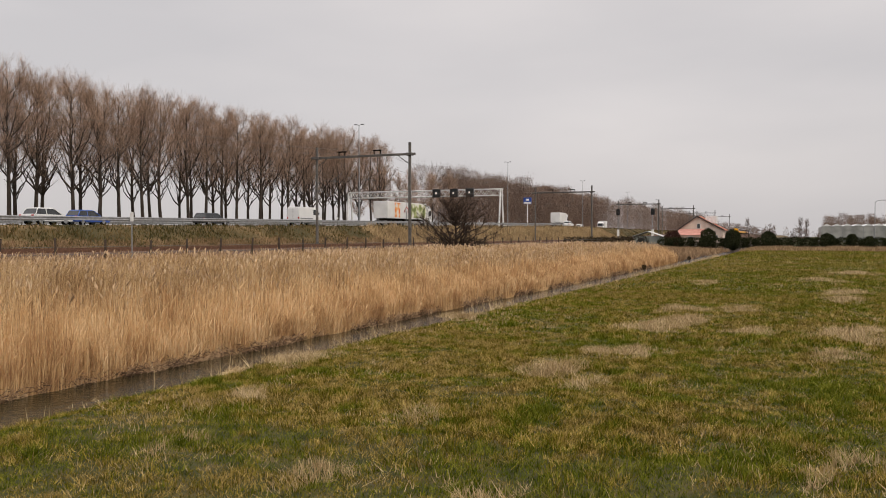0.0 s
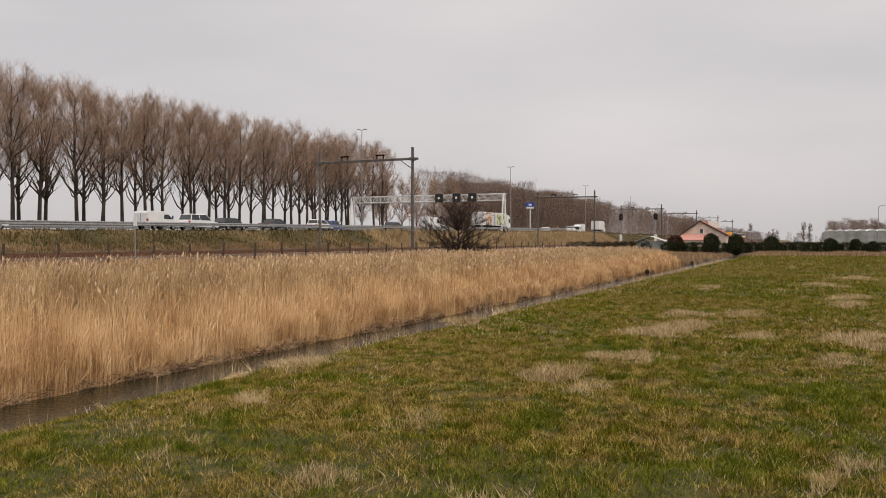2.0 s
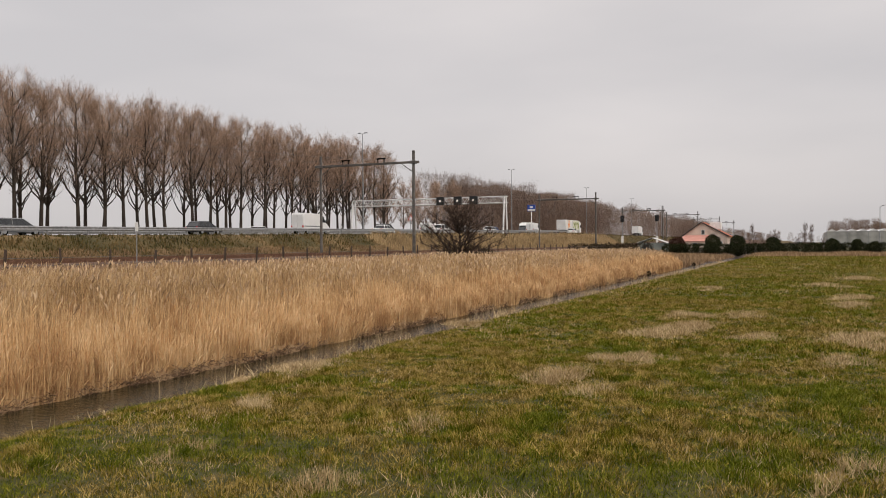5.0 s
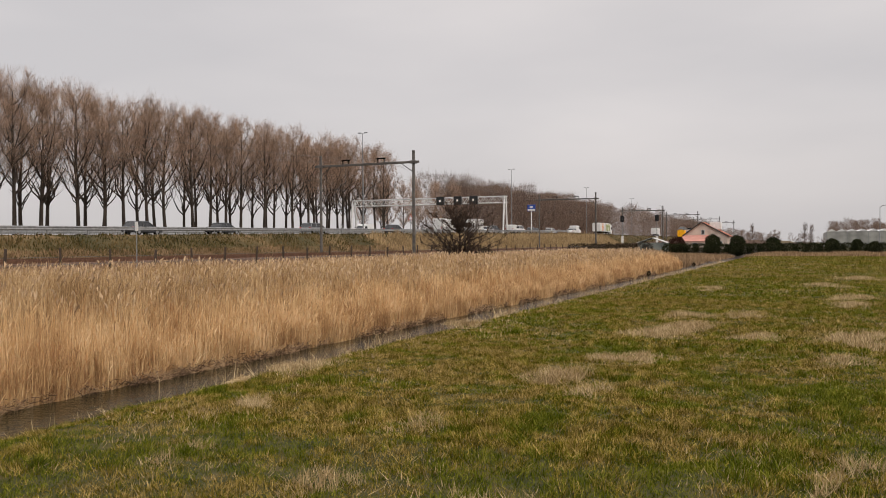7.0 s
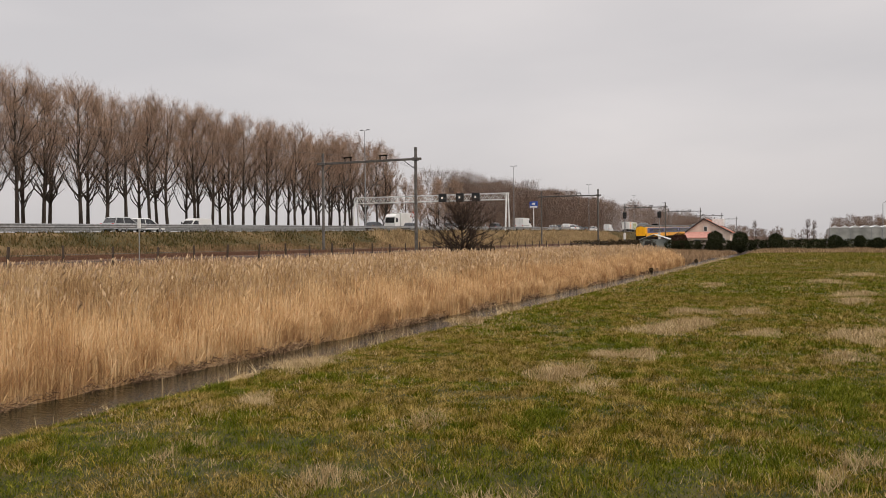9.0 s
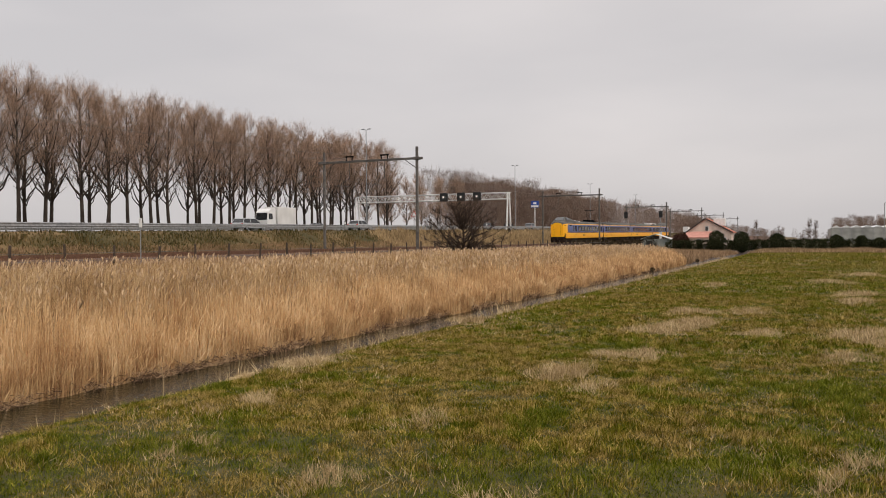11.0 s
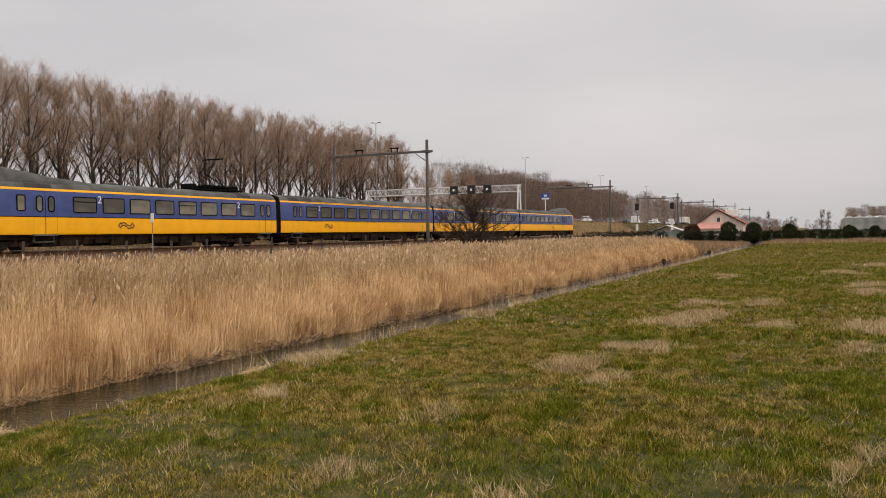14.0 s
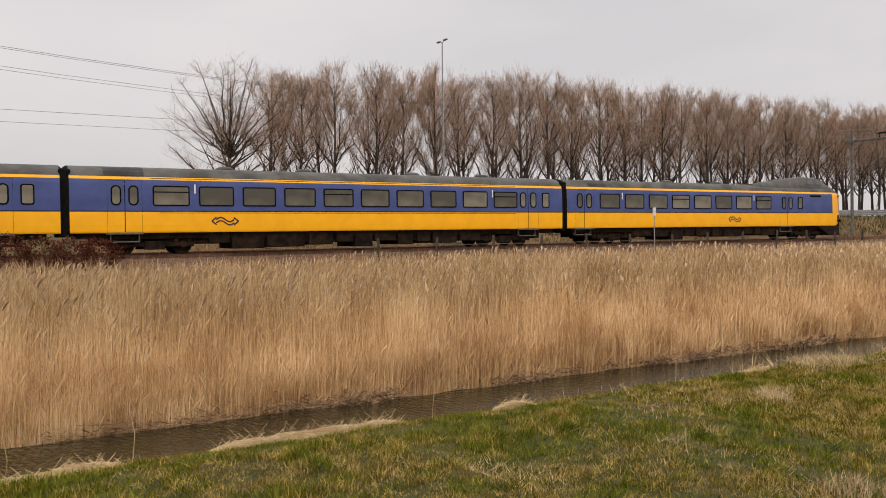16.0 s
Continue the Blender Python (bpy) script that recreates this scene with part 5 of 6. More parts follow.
# ---------------------------------------------------------------- shrubs and the far side of the field
BUSH_BARK = material("shrub_bark", [(0.028, 0.02, 0.015), (0.06, 0.043, 0.033)], 3.0, 0.95)
BUSH_TWIG = material("shrub_twig", [(0.034, 0.022, 0.016), (0.08, 0.05, 0.034)], 0.8, 0.95, island=0.6)
EVERGREEN = material("evergreen_leaf", [(0.014, 0.017, 0.007), (0.038, 0.042, 0.018)], 1.0, 0.95, island=0.6, spec=0.05)
RED_LEAF = material("copper_leaf", [(0.03, 0.013, 0.010), (0.07, 0.032, 0.024)], 1.0, 0.95, island=0.6, spec=0.05)
SCRUB = material("dark_scrub", [(0.018, 0.014, 0.009), (0.055, 0.042, 0.023)], 0.8, 0.95, island=0.6, spec=0.05)

BIG_BUSH = crown_tree(61, 5.6, [(0.1, 3.0), (0.25, 4.6), (0.45, 4.9), (0.7, 3.9), (0.9, 2.4), (1.0, 1.0)], 60, 560, 9500, 0.75, (0.03, 0.45), 0.13, trunk_top=0.7, mats=(BUSH_BARK, BUSH_TWIG), twig_w=0.02, twig_l=(0.25, 0.8), upright=0.3, sides=0.5)
ob = plant(BIG_BUSH, "bare_bush", "dark leafless bush standing between the reeds and the railway", "bush", pose(70.6, 30.2, 0.1, 0, 0, 40))


def leaf_mass(name, centres, mat, label, category, seed, n=900, leaf=0.11):
    """Leaves in loose shells round a few centres (x, y, z, rx, ry, rz)."""
    g = np.random.default_rng(seed)
    vs = []
    for cx, cy, cz, rx, ry, rz in centres:
        d = g.normal(0, 1, (n, 3))
        d /= np.linalg.norm(d, axis=1)[:, None]
        lump = 1 + 0.14 * np.sin(d[:, 0] * 5 + seed) * np.cos(d[:, 1] * 4 + d[:, 2] * 6)
        P = d * (g.uniform(0.72, 1.0, n) * lump)[:, None] * np.array([rx, ry, rz]) + np.array([cx, cy, cz])
        A, B = g.normal(0, 1, (n, 3)), g.normal(0, 1, (n, 3))
        A *= leaf / np.linalg.norm(A, axis=1)[:, None]
        B *= leaf / np.linalg.norm(B, axis=1)[:, None]
        vs.append(np.stack([P - A, P + A * 0.6, P + B], 1))
    v = np.concatenate(vs).reshape(-1, 3)
    me = bpy.data.meshes.new(name)
    me.from_pydata(v.tolist(), [], np.arange(len(v)).reshape(-1, 3).tolist())
    me.materials.append(mat)
    return tagged(new(name, me), label, category)


for y, r, h, mat, label in ((18.3, 1.45, 2.5, RED_LEAF, "round copper-brown clipped bush before a house"), (13.1, 1.3, 2.75, EVERGREEN, "round dark green clipped bush before a house"),
                            (9.6, 1.3, 2.6, EVERGREEN, "round dark green clipped bush before a house"), (4.7, 1.2, 2.3, EVERGREEN, "loose dark green bush above a hedge"),
                            (-3.1, 1.1, 2.0, EVERGREEN, "loose dark green bush above a hedge"), (-6.2, 0.8, 1.9, EVERGREEN, "flat-topped dark green bush above a hedge"), (-8.4, 0.7, 1.6, EVERGREEN, "loose dark green bush above a hedge")):
    leaf_mass("clipped_bush", [(127.5, y, h - r * 0.9 + 0.1, r * 0.86, r * 0.86, r * 0.86), (127.5, y, (h - r) * 0.4, r * 0.7, r * 0.7, h * 0.35)], mat, label, "bush", int(y * 3 + 50), 5200, 0.1)
leaf_mass("hedge", [(125.0, y * 1.0, 0.68, 0.8, 1.3, 0.85) for y in np.arange(-62, 20, 1.5)], EVERGREEN, "long low dark hedge along the field's far side", "hedge", 3, 1600, 0.12)
leaf_mass("bramble_scrub", [(x, 32.2 + 0.5 * math.sin(x), 0.65, 1.6, 1.0, 0.95 + 0.2 * math.sin(x * 1.7)) for x in np.arange(120, 205, 2.4)], SCRUB, "dark bramble scrub along the railway fence", "scrub", 5, 420, 0.14)
leaf_mass("bramble_clump", [(72.6, 29.4, 0.75, 1.5, 1.2, 0.8), (74.6, 29.0, 0.6, 1.3, 1.1, 0.6)], SCRUB, "low dark bramble clump beside the bare bush", "bush", 17, 1300, 0.07)
leaf_mass("reddish_shrub", [(128.5, 23.5, 0.9, 1.2, 1.6, 1.0)], SCRUB, "low dark shrub beside a shed", "bush", 8, 900)

SHRUB = crown_tree(71, 4.6, [(0.15, 1.0), (0.4, 1.9), (0.7, 1.6), (1.0, 0.4)], 18, 130, 2400, 1.2, (0.05, 0.5), 0.07, mats=(BUSH_BARK, FAR_TWIG), twig_w=0.024, twig_l=(0.2, 0.6))
THIN = crown_tree(72, 6.0, [(0.15, 0.4), (0.4, 0.9), (0.7, 0.7), (1.0, 0.2)], 14, 90, 1400, 2.2, (0.1, 0.7), 0.08, mats=(BUSH_BARK, FAR_TWIG), twig_w=0.024, twig_l=(0.2, 0.6))
for x, y, k, kit in ((140, 8.3, 0.8, THIN), (141, 4.8, 0.8, SHRUB), (139, 5.6, 0.55, SHRUB), (150, 0.6, 0.85, THIN), (150, -0.4, 0.8, THIN), (151, 1.9, 0.55, SHRUB), (148, -2.2, 0.5, SHRUB), (146, 7, 0.5, SHRUB)):
    plant(kit, "garden_tree", "small leafless garden tree behind the hedge", "tree", pose(x, y, 0, 0, 0, x * 37 + y * 20) @ Matrix.Diagonal((k, k, k, 1)), "garden trees behind the hedge")

PLASTER = material("house_plaster", [(0.55, 0.44, 0.37), (0.68, 0.56, 0.48)], 0.8, 0.9, bump=0.2)
TILE_RED = material("red_roof_tile", [(0.30, 0.09, 0.045), (0.46, 0.15, 0.075)], 1.5, 0.85, bump=0.5, bump_scale=20, island=0.3)
TILE_PINK = material("faded_pink_tile", [(0.42, 0.20, 0.16), (0.54, 0.28, 0.23)], 1.5, 0.85, bump=0.5, bump_scale=20)
DARK_TRIM = material("dark_trim", [(0.025, 0.022, 0.02), (0.045, 0.04, 0.036)], 3.0, 0.7)


def house():
    ob = thing("house", "pale plastered house with a gable and red tiled roof", "house", pose(231, 20, 0))
    w, d, eave, ridge, mid = 11.3, 10.0, 3.7, 7.0, 6.7
    bm = empty_bm()
    front = [bm.verts.new(p) for p in ((0, 0, -0.3), (0, w, -0.3), (0, w, eave), (0, mid, ridge), (0, 0, eave - 0.2))]
    rear = [bm.verts.new((d, v.co.y, v.co.z)) for v in front]
    bm.faces.new(front)
    bm.faces.new(rear[::-1])
    for i in range(5):
        j = (i + 1) % 5
        bm.faces.new((front[i], rear[i], rear[j], front[j]))
    bmesh.ops.recalc_face_normals(bm, faces=bm.faces)
    part("wall", bm, PLASTER, ob, "pale pinkish plaster walls")
    for y0, z0, y1, z1 in ((-0.5, eave - 0.5, mid, ridge + 0.12), (w + 0.4, eave - 0.3, mid, ridge + 0.12)):
        bm = empty_bm()
        a = [(-0.4, y0, z0), (d + 0.4, y0, z0), (d + 0.4, y1, z1), (-0.4, y1, z1)]
        lo = [bm.verts.new(p) for p in a]
        hi = [bm.verts.new((x, y, z + 0.16)) for x, y, z in a]
        bm.faces.new(lo[::-1])
        bm.faces.new(hi)
        for i in range(4):
            j = (i + 1) % 4
            bm.faces.new((lo[i], lo[j], hi[j], hi[i]))
        bmesh.ops.recalc_face_normals(bm, faces=bm.faces)
        part("roof", bm, TILE_RED, ob, "red tiled roof slope")
        bm = empty_bm()
        rod(bm, (-0.45, y0, z0 + 0.08), (-0.45, y1, z1 + 0.08), 0.15, n=4)
        part("bargeboard", bm, DARK_TRIM, ob, "dark bargeboard")
    bm = empty_bm()
    box(bm, -3.5, 0, 5.0, w, -0.3, 1.9)
    part("annex_wall", bm, PLASTER, ob)
    bm = empty_bm()
    a = [(-3.9, 4.7, 1.9), (0.02, 4.7, 3.5), (0.02, w + 0.3, 3.5), (-3.9, w + 0.3, 1.9)]
    lo = [bm.verts.new(p) for p in a]
    hi = [bm.verts.new((x, y, z + 0.14)) for x, y, z in a]
    bm.faces.new(lo)
    bm.faces.new(hi[::-1])
    for i in range(4):
        j = (i + 1) % 4
        bm.faces.new((lo[i], lo[j], hi[j], hi[i]))
    bmesh.ops.recalc_face_normals(bm, faces=bm.faces)
    part("annex_roof", bm, TILE_PINK, ob, "faded pink lean-to roof")
    bm = empty_bm()
    box(bm, 4, 7, 2.0, 5.0, 5.2, 7.2, bevel=0.05)
    part("dormer", bm, WHITE_STEEL, ob, "white boxy dormer")
    for y, z, sw, sh in ((mid - 0.4, 4.4, 0.8, 1.2), (2.0, 1.3, 1.4, 1.2), (8.0, 1.0, 1.2, 1.0)):
        x = -3.5 if y > 7 else 0.0
        win = empty_bm()
        box(win, x - 0.08, x + 0.02, y - sw / 2 - 0.1, y + sw / 2 + 0.1, z - sh / 2 - 0.1, z + sh / 2 + 0.1)
        wob = part("window", win, WHITE_STEEL, ob, "white-framed window")
        pane = empty_bm()
        box(pane, x - 0.1, x - 0.07, y - sw / 2, y + sw / 2, z - sh / 2, z + sh / 2)
        part("pane", pane, CAB_GLASS, wob, "dark glass")


house()

SHED_WALL = material("shed_boards", [(0.15, 0.17, 0.16), (0.23, 0.25, 0.23)], 1.0, 0.8, bump=0.3)
SHED_ROOF = material("pale_sheet_roof", [(0.42, 0.42, 0.40), (0.55, 0.55, 0.53)], 1.0, 0.7)
ob = thing("shed", "low grey-green garden shed with a pale roof", "shed", pose(131, 20.6, 0))
bm = empty_bm()
box(bm, 0, 3.2, 0, 4.3, -0.2, 1.65)
part("wall", bm, SHED_WALL, ob)
for y0, y1 in ((-0.2, 2.15), (4.5, 2.15)):
    bm = empty_bm()
    a = [(-0.2, y0, 1.6), (3.4, y0, 1.6), (3.4, y1, 2.4), (-0.2, y1, 2.4)]
    lo = [bm.verts.new(p) for p in a]
    hi = [bm.verts.new((x, y, z + 0.07)) for x, y, z in a]
    bm.faces.new(lo)
    bm.faces.new(hi[::-1])
    for i in range(4):
        j = (i + 1) % 4
        bm.faces.new((lo[i], lo[j], hi[j], hi[i]))
    bmesh.ops.recalc_face_normals(bm, faces=bm.faces)
    part("roof", bm, SHED_ROOF, ob, "pale sheet roof")
bm = empty_bm()
box(bm, -0.04, 0.02, 2.6, 3.6, 0.6, 1.4)
part("window", bm, CAB_GLASS, ob)

GREEN_GLASS = material("greenhouse_glass", [(0.22, 0.225, 0.21), (0.36, 0.36, 0.34)], 0.4, 0.3)
WHITE_GLASS = material("whitewashed_glass", [(0.55, 0.56, 0.56), (0.72, 0.72, 0.71)], 0.3, 0.5)
ob = thing("greenhouse", "long low greenhouse with a whitened zigzag glass roof", "greenhouse", pose(262, 0, 0))
bm = empty_bm()
box(bm, 0, 60, -70, -4.8, -0.2, 4.6)
part("wall", bm, GREEN_GLASS, ob, "grey glass walls")
for i in range(24):
    y = -4.8 - 2.717 * i
    bm = empty_bm()
    a = [bm.verts.new(p) for p in ((-0.1, y, 4.6), (-0.1, y - 1.36, 5.3), (-0.1, y - 2.717, 4.6))]
    b = [bm.verts.new((60, v.co.y, v.co.z)) for v in a]
    bm.faces.new(a)
    bm.faces.new(b[::-1])
    for p in (0, 1, 2):
        q = (p + 1) % 3
        bm.faces.new((a[p], b[p], b[q], a[q]))
    bmesh.ops.recalc_face_normals(bm, faces=bm.faces)
    part("roof_bay", bm, WHITE_GLASS, ob, "whitened glass roof bay")
    bm = empty_bm()
    box(bm, -0.12, 0.0, y - 0.06, y + 0.06, -0.2, 4.6)
    part("mullion", bm, GALV, ob)

ob = thing("street_lamp", "grey street lamp with a curved arm near the greenhouse", "street lamp", pose(182, -12.9, 0))
bm = empty_bm()
rod(bm, (0, 0, -0.2), (0, 0, 8.4), 0.09, 0.05, n=8)
rod(bm, (0, 0, 8.4), (0, -0.5, 8.75), 0.045, n=6)
rod(bm, (0, -0.5, 8.75), (0, -1.2, 8.8), 0.045, n=6)
part("mast", bm, GALV, ob)
bm = empty_bm()
box(bm, -0.14, 0.14, -2.0, -1.2, 8.74, 8.88, bevel=0.04)
part("lamp_head", bm, GALV, ob)

# dark stubs in the ditch edge
for x, y in ((52.4, 9.3), (75.5, 9.4)):
    leaf_mass("mud_tussock", [(x, y, -0.32, 0.17, 0.15, 0.16)], SCRUB, "dark muddy tussock at the ditch edge", "tussock", int(x), 260, 0.05)
for x, y, h in ((1.05, 6.75, 0.42), (3.9, 6.95, 0.5), (0.15, 6.6, 0.35), (7.2, 6.9, 0.35)):
    bm = empty_bm()
    rod(bm, (0, 0, -0.35), (0.06, 0.02, h * 0.5), 0.004, 0.003, n=5)
    rod(bm, (0.06, 0.02, h * 0.5), (0.03, 0.08, h), 0.003, 0.0015, n=5)
    mesh_thing("dead_stem", bm, STRAW, "single dead stem on the ditch bank", "stem", group="dead stems on the bank", m=pose(x, y, -0.12))

RUST_WEED = material("rusty_dead_weed", [(0.05, 0.016, 0.010), (0.13, 0.045, 0.028)], 1.5, 0.95, island=0.6, spec=0.05)
leaf_mass("dead_weeds", [(x, 35.4 + 0.2 * math.sin(x * 3), 0.98, 0.9, 0.4, 0.8 + 0.12 * math.sin(x * 5)) for x in np.arange(-14, 5.0, 1.1)], RUST_WEED, "rust-brown dead dock weeds beside the tracks", "weeds", 9, 1500, 0.07)


# ---------------------------------------------------------------- traffic
def paint(name, c):
    return material(name, [tuple(v * 0.92 for v in c), c], 0.8, 0.3, spec=0.5)


PAINTS = {"white": paint("white_car_paint", (0.72, 0.72, 0.71)), "dark grey": paint("dark_grey_car_paint", (0.03, 0.031, 0.034)), "black": paint("black_car_paint", (0.014, 0.014, 0.016)),
          "blue": paint("blue_car_paint", (0.03, 0.09, 0.36)), "silver": paint("silver_car_paint", (0.40, 0.41, 0.42)), "grey": paint("grey_car_paint", (0.16, 0.165, 0.17))}
CAR_GLASS = material("car_glass", [(0.012, 0.014, 0.016), (0.03, 0.032, 0.034)], 2.0, 0.08, spec=0.6)
TAIL_RED = material("tail_lamp_red", [(0.35, 0.015, 0.01), (0.5, 0.02, 0.015)], 3.0, 0.3)
HEAD_CLEAR = material("head_lamp_clear", [(0.6, 0.6, 0.58), (0.75, 0.75, 0.72)], 3.0, 0.2)

WHEEL_BM = empty_bm()
rod(WHEEL_BM, (0, -0.11, 0), (0, 0.11, 0), 0.33, n=18)
TYRE = mesh_of(WHEEL_BM, RUBBER, name="wheel")
RIM_BM = empty_bm()
rod(RIM_BM, (0, -0.125, 0), (0, 0.125, 0), 0.2, n=12)
RIM = mesh_of(RIM_BM, GALV, name="rim")


def slab(bm, outline, half, taper=1.0, mi=0, bevel=0.05):
    """A side outline (x, z) given width, narrowed towards the top."""
    z0, z1 = min(p[1] for p in outline), max(p[1] for p in outline)
    sides = []
    for s in (-1, 1):
        sides.append([bm.verts.new((x, s * half * (1 + (taper - 1) * (z - z0) / (z1 - z0)), z)) for x, z in outline])
    faces = [bm.faces.new(sides[0]), bm.faces.new(sides[1][::-1])]
    n = len(outline)
    for i in range(n):
        j = (i + 1) % n
        faces.append(bm.faces.new((sides[0][i], sides[1][i], sides[1][j], sides[0][j])))
    bmesh.ops.recalc_face_normals(bm, faces=faces)
    for f in faces:
        f.material_index = mi
    if bevel:
        bmesh.ops.bevel(bm, geom=list({e for f in faces for e in f.edges}), offset=bevel, segments=2, affect="EDGES")
    return bm


def wheels(ob, fronts, half, k=1.0):
    for x in fronts:
        for s in (-1, 1):
            w = piece("wheel", TYRE, ob, Matrix.Translation((x, s * (half - 0.12), 0.33 * k)) @ Matrix.Diagonal((k, 1, k, 1)))
            piece("rim", RIM, w, Matrix.Identity(4))


def lamps(ob, xf, xr, half, zf, zr):
    for s in (-1, 1):
        bm = empty_bm()
        box(bm, xf - 0.12, xf + 0.02, s * (half - 0.22) - 0.16, s * (half - 0.22) + 0.16, zf - 0.08, zf + 0.08, bevel=0.02)
        part("headlight", bm, HEAD_CLEAR, ob, "clear headlight")
        bm = empty_bm()
        box(bm, xr - 0.02, xr + 0.1, s * (half - 0.12) - 0.1, s * (half - 0.12) + 0.1, zr - 0.12, zr + 0.12, bevel=0.02)
        part("tail_light", bm, TAIL_RED, ob, "red tail light")


def car(colour, shape, label):
    ob = thing("car", label, "car", group="cars on the motorway")
    L, H, half = {"hatch": (4.2, 1.5, 0.88), "estate": (4.6, 1.5, 0.9), "suv": (4.7, 1.75, 0.94), "saloon": (4.6, 1.45, 0.9)}[shape]
    f, r, belt = L / 2, -L / 2, H * 0.6
    bm = empty_bm()
    slab(bm, [(r, 0.32), (f - 0.05, 0.28), (f, 0.55), (f - 0.15, belt * 0.78), (f - 1.15, belt), (r + 0.1, belt + 0.04), (r, belt * 0.75)], half, 0.97, bevel=0.06)
    part("body", bm, PAINTS[colour], ob, smooth=False)
    back = {"hatch": 0.25, "estate": 0.15, "suv": 0.15, "saloon": 0.95}[shape]
    top0, top1 = r + back + 0.35, f - 1.95
    bm = empty_bm()
    slab(bm, [(r + back, belt), (f - 1.1, belt - 0.02), (top1, H - 0.05), (top0, H - 0.06)], half * 0.93, 0.82, bevel=0.03)
    part("window_band", bm, CAR_GLASS, ob, "dark tinted glass")
    bm = empty_bm()
    slab(bm, [(top0 - 0.08, H - 0.10), (top1 + 0.1, H - 0.10), (top1 - 0.1, H), (top0 + 0.1, H - 0.01)], half * 0.78, 0.9, bevel=0.02)
    part("roof", bm, PAINTS[colour], ob)
    for s in (-1, 1):
        for xa, xb in ((top1 + 0.02, f - 1.15), ((top0 + top1) / 2, (top0 + top1) / 2), (top0, r + back + 0.05)):
            bm = empty_bm()
            rod(bm, (xa, s * half * 0.775, H - 0.08), (xb, s * half * 0.935, belt), 0.04, n=5)
            part("pillar", bm, PAINTS[colour], ob)
    wheels(ob, (f - 0.85, r + 0.8), half)
    lamps(ob, f - 0.1, r, half, belt * 0.75, belt * 0.85)
    return ob


def van(colour, L, H, label):
    ob = thing("van", label, "van", group="vans on the motorway")
    f, r, half = L / 2, -L / 2, 0.98
    bm = empty_bm()
    nose = 0.9 if L > 5.4 else 0.95
    slab(bm, [(r, 0.38), (f, 0.34), (f + 0.02, 0.75), (f - 0.12, 1.08), (f - nose, H * 0.56), (f - nose - 0.75, H - 0.08), (f - nose - 1.2, H), (r + 0.1, H), (r, H - 0.15)], half, 0.93, bevel=0.06)
    part("body", bm, PAINTS[colour], ob)
    bm = empty_bm()
    zt, zb = H - 0.32, H * 0.56 + 0.05
    a = f - nose
    ks = lambda z: half * (1 - 0.07 * (z - 0.34) / (H - 0.34))
    sl = lambda z: a - 0.75 * (z - H * 0.56) / (H * 0.44 - 0.08)
    q = [(sl(zb), -ks(zb) + 0.12, zb), (sl(zb), ks(zb) - 0.12, zb), (sl(zt), ks(zt) - 0.16, zt), (sl(zt), -ks(zt) + 0.16, zt)]
    bm.faces.new([bm.verts.new((x + 0.03, y, z + 0.02)) for x, y, z in q])
    part("windscreen", bm, CAR_GLASS, ob, "dark windscreen")
    for s in (-1, 1):
        bm = empty_bm()
        q = [(sl(zb) - 0.05, zb), (sl(zt) - 0.12, zt), (sl(zt) - 0.75, zt), (sl(zb) - 1.3, zb)]
        bm.faces.new([bm.verts.new((x, s * (ks(z) + 0.012), z)) for x, z in (q if s < 0 else q[::-1])])
        part("side_window", bm, CAR_GLASS, ob, "dark cab side window")
        bm = empty_bm()
        box(bm, r + 0.3, a - 1.5, s * half * 0.985 - 0.03, s * half * 0.985 + 0.03, H * 0.36, H * 0.36 + 0.12, bevel=0.01)
        part("rub_strip", bm, PAINTS["grey"], ob, "grey rubbing strip")
        bm = empty_bm()
        box(bm, a - 0.35, a - 0.2, s * 1.12 - 0.08, s * 1.12 + 0.08, H * 0.56 + 0.1, H * 0.56 + 0.42, bevel=0.03)
        rod(bm, (a - 0.3, s * 0.95, H * 0.56 + 0.15), (a - 0.3, s * 1.1, H * 0.56 + 0.15), 0.02, n=5)
        part("mirror", bm, BLACK, ob, "black door mirror")
    bm = empty_bm()
    box(bm, r - 0.015, r + 0.01, -0.012, 0.012, 0.5, H - 0.2)
    part("door_seam", bm, BLACK, ob)
    wheels(ob, (f - 0.95, r + 0.95), half)
    lamps(ob, f - 0.02, r, half, 0.85, 1.0)
    return ob


ORANGE = material("orange_print", [(0.70, 0.18, 0.03), (0.80, 0.42, 0.16), (0.7, 0.66, 0.6)], 1.3, 0.5, spread=(0.42, 0.62), detail=2)
LIME = material("lime_print", [(0.16, 0.20, 0.05), (0.45, 0.48, 0.22), (0.7, 0.69, 0.62)], 0.9, 0.5, spread=(0.40, 0.58), detail=3)
TRUCK_WHITE = material("truck_box_white", [(0.62, 0.61, 0.59), (0.74, 0.73, 0.71)], 0.5, 0.45)


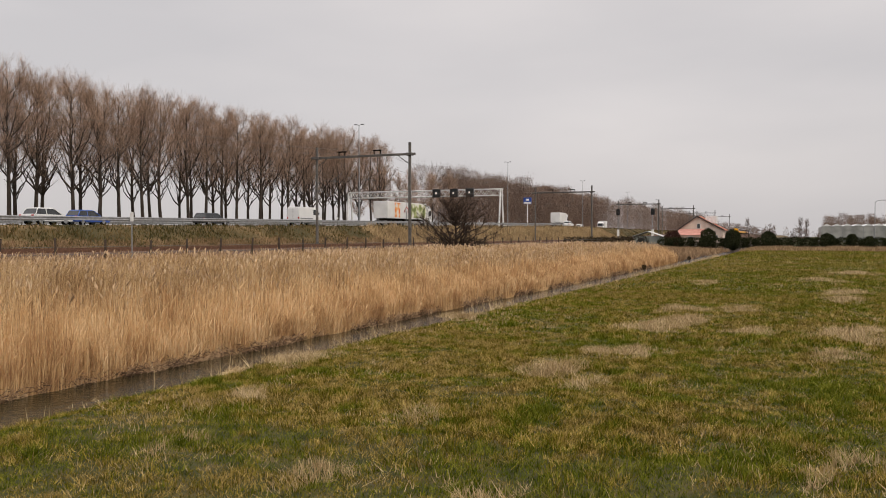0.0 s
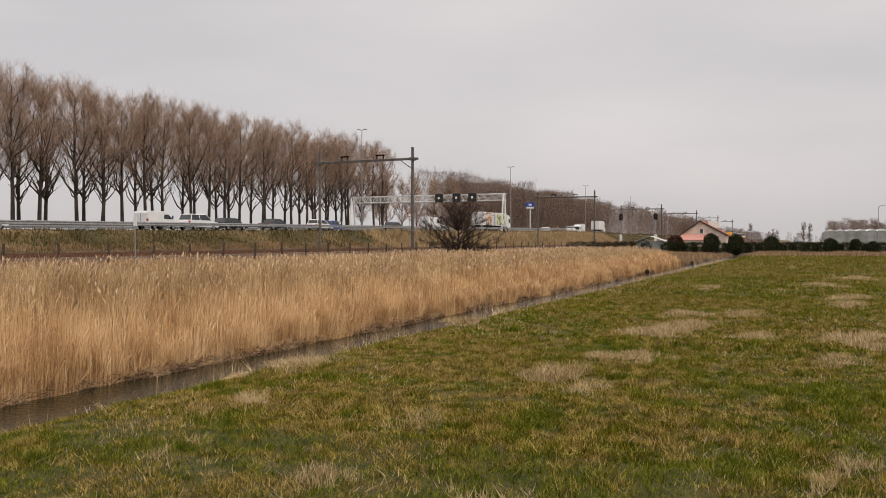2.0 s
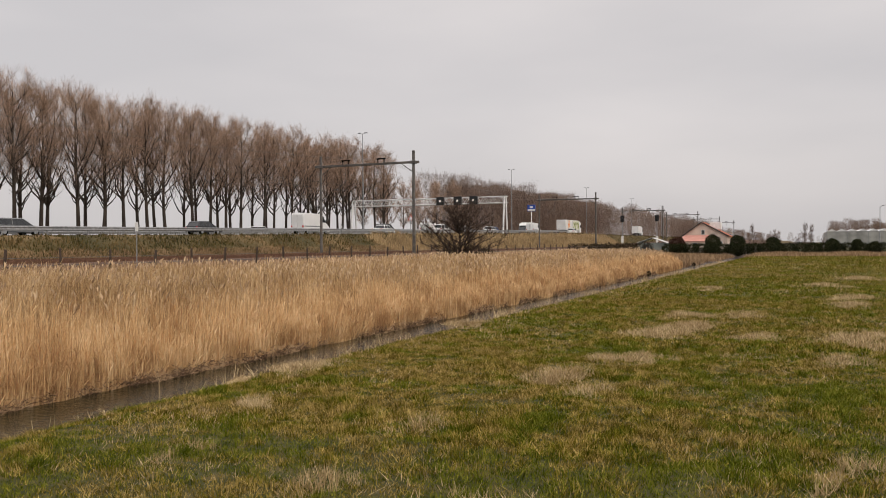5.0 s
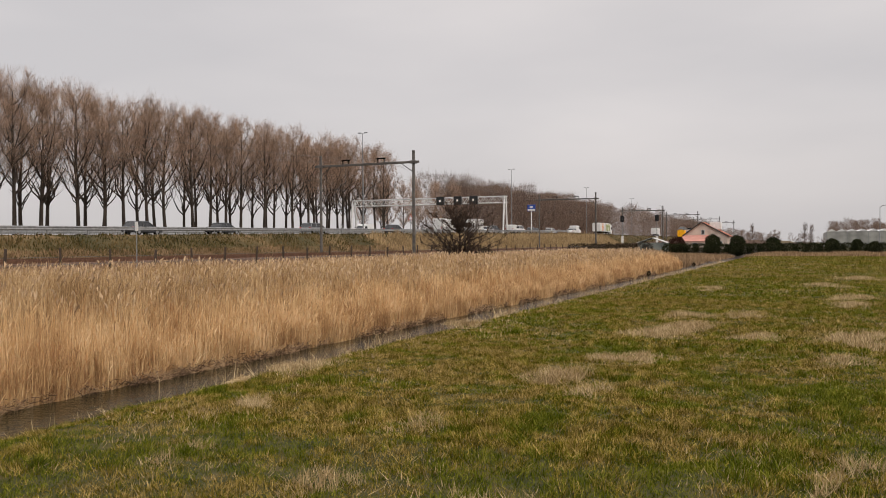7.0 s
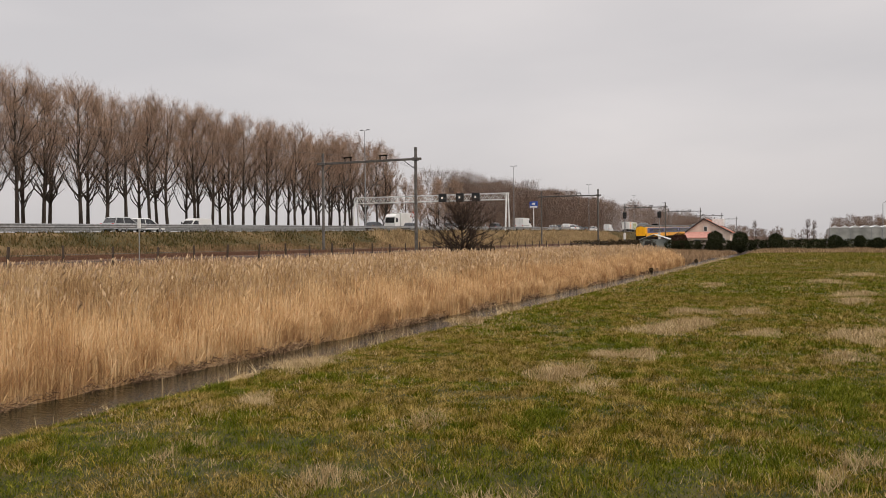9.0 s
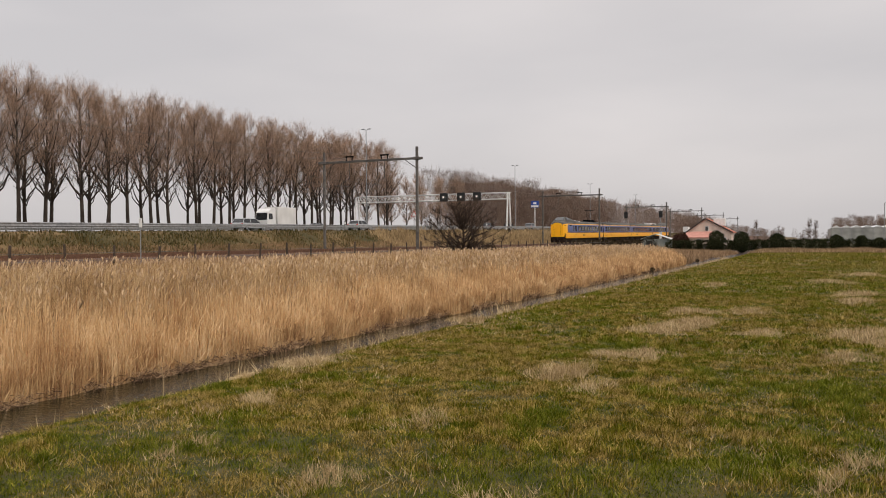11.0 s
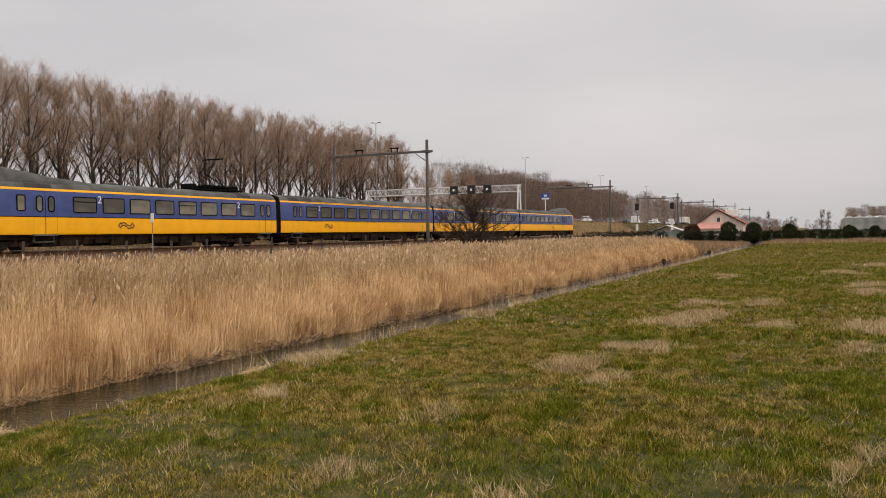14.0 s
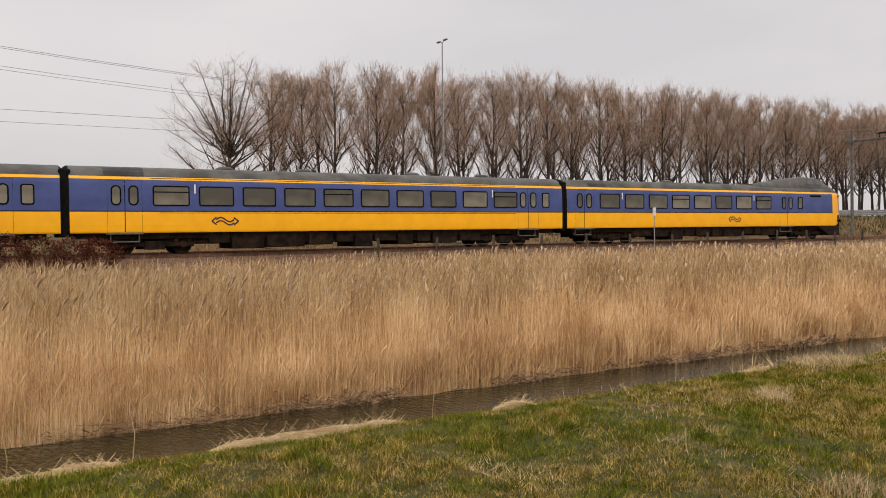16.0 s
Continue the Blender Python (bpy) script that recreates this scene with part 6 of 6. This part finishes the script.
def truck(boxes, label, cab_colour="white"):
    """A box lorry. boxes: (rear x, front x, prints), the cab stands before the last one."""
    ob = thing("truck", label, "truck", group="lorries on the motorway")
    for x0, x1, prints in boxes:
        bm = empty_bm()
        box(bm, x0, x1, -1.27, 1.27, 1.15, 3.85, bevel=0.04)
        body = part("cargo_box", bm, TRUCK_WHITE, ob, "white cargo box")
        for p0, p1, mat in prints:
            for s in (-1, 1):
                bm = empty_bm()
                box(bm, p0, p1, s * 1.276 - 0.004, s * 1.276 + 0.004, 1.35, 3.7)
                part("side_print", bm, mat, body, "coloured side print")
        bm = empty_bm()
        box(bm, x0 + 0.2, x1 - 0.1, -0.5, 0.5, 0.8, 1.15)
        part("chassis", bm, UNDER, ob)
        wheels(ob, (x0 + 1.3, x0 + 2.5, x1 - 1.4), 1.2, 1.45)
    c = boxes[-1][1] + 0.35
    bm = empty_bm()
    slab(bm, [(c, 0.5), (c + 2.1, 0.45), (c + 2.15, 1.6), (c + 1.95, 3.0), (c + 1.3, 3.55), (c, 3.6)], 1.22, 0.96, bevel=0.06)
    part("cab", bm, PAINTS[cab_colour], ob, "driver's cab")
    bm = empty_bm()
    bm.faces.new([bm.verts.new(p) for p in ((c + 2.16, -1.05, 1.75), (c + 2.16, 1.05, 1.75), (c + 2.0, 1.02, 2.85), (c + 2.0, -1.02, 2.85))])
    part("windscreen", bm, CAR_GLASS, ob, "dark windscreen")
    for s in (-1, 1):
        bm = empty_bm()
        box(bm, c + 0.9, c + 1.85, s * 1.215 - 0.01, s * 1.215 + 0.01, 1.85, 2.75)
        part("side_window", bm, CAR_GLASS, ob, "dark cab side window")
    wheels(ob, (c + 0.9,), 1.2, 1.45)
    return ob


NEAR, MID, FAR_LANE, FAR_SLOW = 61.0, 64.5, 78.0, 81.5
# what drives, the place across the road, its place along it at 0 s and its speed
TRAFFIC = [
    (truck([(-7.0, -0.7, [(-4.6, -2.7, ORANGE)]), (0.0, 7.2, [(0.8, 6.9, LIME)])], "white lorry with trailer and orange and lime prints"), NEAR, 119.8, 20.0),
    (van("white", 5.6, 2.45, "white delivery van driving on the motorway"), NEAR, 91.6, 19.4),
    (truck([(-3.5, 3.0, [])], "white box lorry far along the motorway"), NEAR, 214.5, 20.9),
    (car("white", "hatch", "white hatchback with dark windows on the motorway"), NEAR, 51.1, 21.7),
    (car("blue", "hatch", "bright blue hatchback on the motorway"), MID, 58.7, 22.4),
    (car("dark grey", "estate", "dark grey estate car on the motorway"), MID, 77.0, 23.1),
    (car("dark grey", "saloon", "dark grey saloon car on the motorway"), NEAR, 43.0, 20.6),
    (car("black", "estate", "black estate car on the motorway"), MID, 31.6, 24.2),
    (car("white", "suv", "white crossover car on the motorway"), NEAR, 27.2, 21.5),
    (van("white", 4.5, 1.9, "small white van driving on the motorway"), NEAR, 20.2, 21.9),
    (car("black", "suv", "black off-road car on the motorway"), MID, -8.0, 25.5),
    (car("white", "saloon", "white saloon car on the motorway"), NEAR, -1.5, 22.8),
    (van("white", 6.4, 2.75, "tall white panel van driving on the motorway"), NEAR, -17.5, 21.9),
    (car("black", "hatch", "black hatchback on the motorway"), NEAR, -42.1, 22.6),
    (car("dark grey", "saloon", "dark saloon car on the motorway"), MID, -96.7, 25.0),
    (car("grey", "estate", "grey estate car on the motorway"), NEAR, -66.7, 22.8),
    (car("dark grey", "hatch", "dark hatchback on the motorway"), MID, -110.4, 25.1),
    (car("silver", "hatch", "silver hatchback on the motorway"), NEAR, -143.5, 22.5),
    (van("white", 6.4, 2.75, "tall white panel van driving on the motorway"), NEAR, -236.0, 23.6),
    (car("dark grey", "suv", "dark off-road car on the motorway"), MID, -284.0, 25.5),
    (car("silver", "estate", "silver estate car on the motorway"), NEAR, -171.6, 22.7),
    (car("white", "hatch", "white hatchback on the motorway"), MID, -133.6, 22.1),
    (van("white", 5.0, 2.0, "white pickup van driving towards the camera's side"), FAR_LANE, 302.4, -23.8),
    (truck([(-2.6, 2.4, [])], "small white box lorry on the far carriageway"), FAR_LANE, 342.1, -21.3),
    (car("grey", "saloon", "grey saloon car on the far carriageway"), FAR_SLOW, 150.0, -25.0),
    (car("white", "hatch", "white hatchback on the far carriageway"), FAR_SLOW, 232.0, -25.0),
    (car("dark grey", "hatch", "dark hatchback on the far carriageway"), FAR_SLOW, 398.0, -25.0),
]
parked = car("white", "estate", "white estate car standing on the motorway's hard shoulder")
parked.matrix_basis = pose(213, 57.9, road_z(213) + 0.0)


# ---------------------------------------------------------------- what moves
TRAIN_ROWS = ((0, 539.0), (2, 465.0), (4, 391.0), (5, 354.0), (6, 317.0), (7, 280.0), (8, 243.0), (9, 205.2), (10, 168.3), (11.3, 120.2), (12.5, 76.3), (13.5, 41.4), (14.5, 5.1), (15.2, -20.8), (16, -50.1))


def motions():
    rows = TRAIN_ROWS
    walk(train, [(t, pose(x, 38.92, rail_rise(x + 4) - 4 * (rail_rise(x + 103) - rail_rise(x + 4)) / 99, 0, -math.degrees(math.atan((rail_rise(x + 103) - rail_rise(x + 4)) / 99)), 0)) for t, x in rows])
    for ob, y, x0, v in TRAFFIC:
        turn = 0 if v > 0 else 180
        walk(ob, [(t, pose(x0 + v * t, y, road_z(x0 + v * t) + 0.01, 0, 0, turn)) for t in range(0, 17, 2)])


motions()
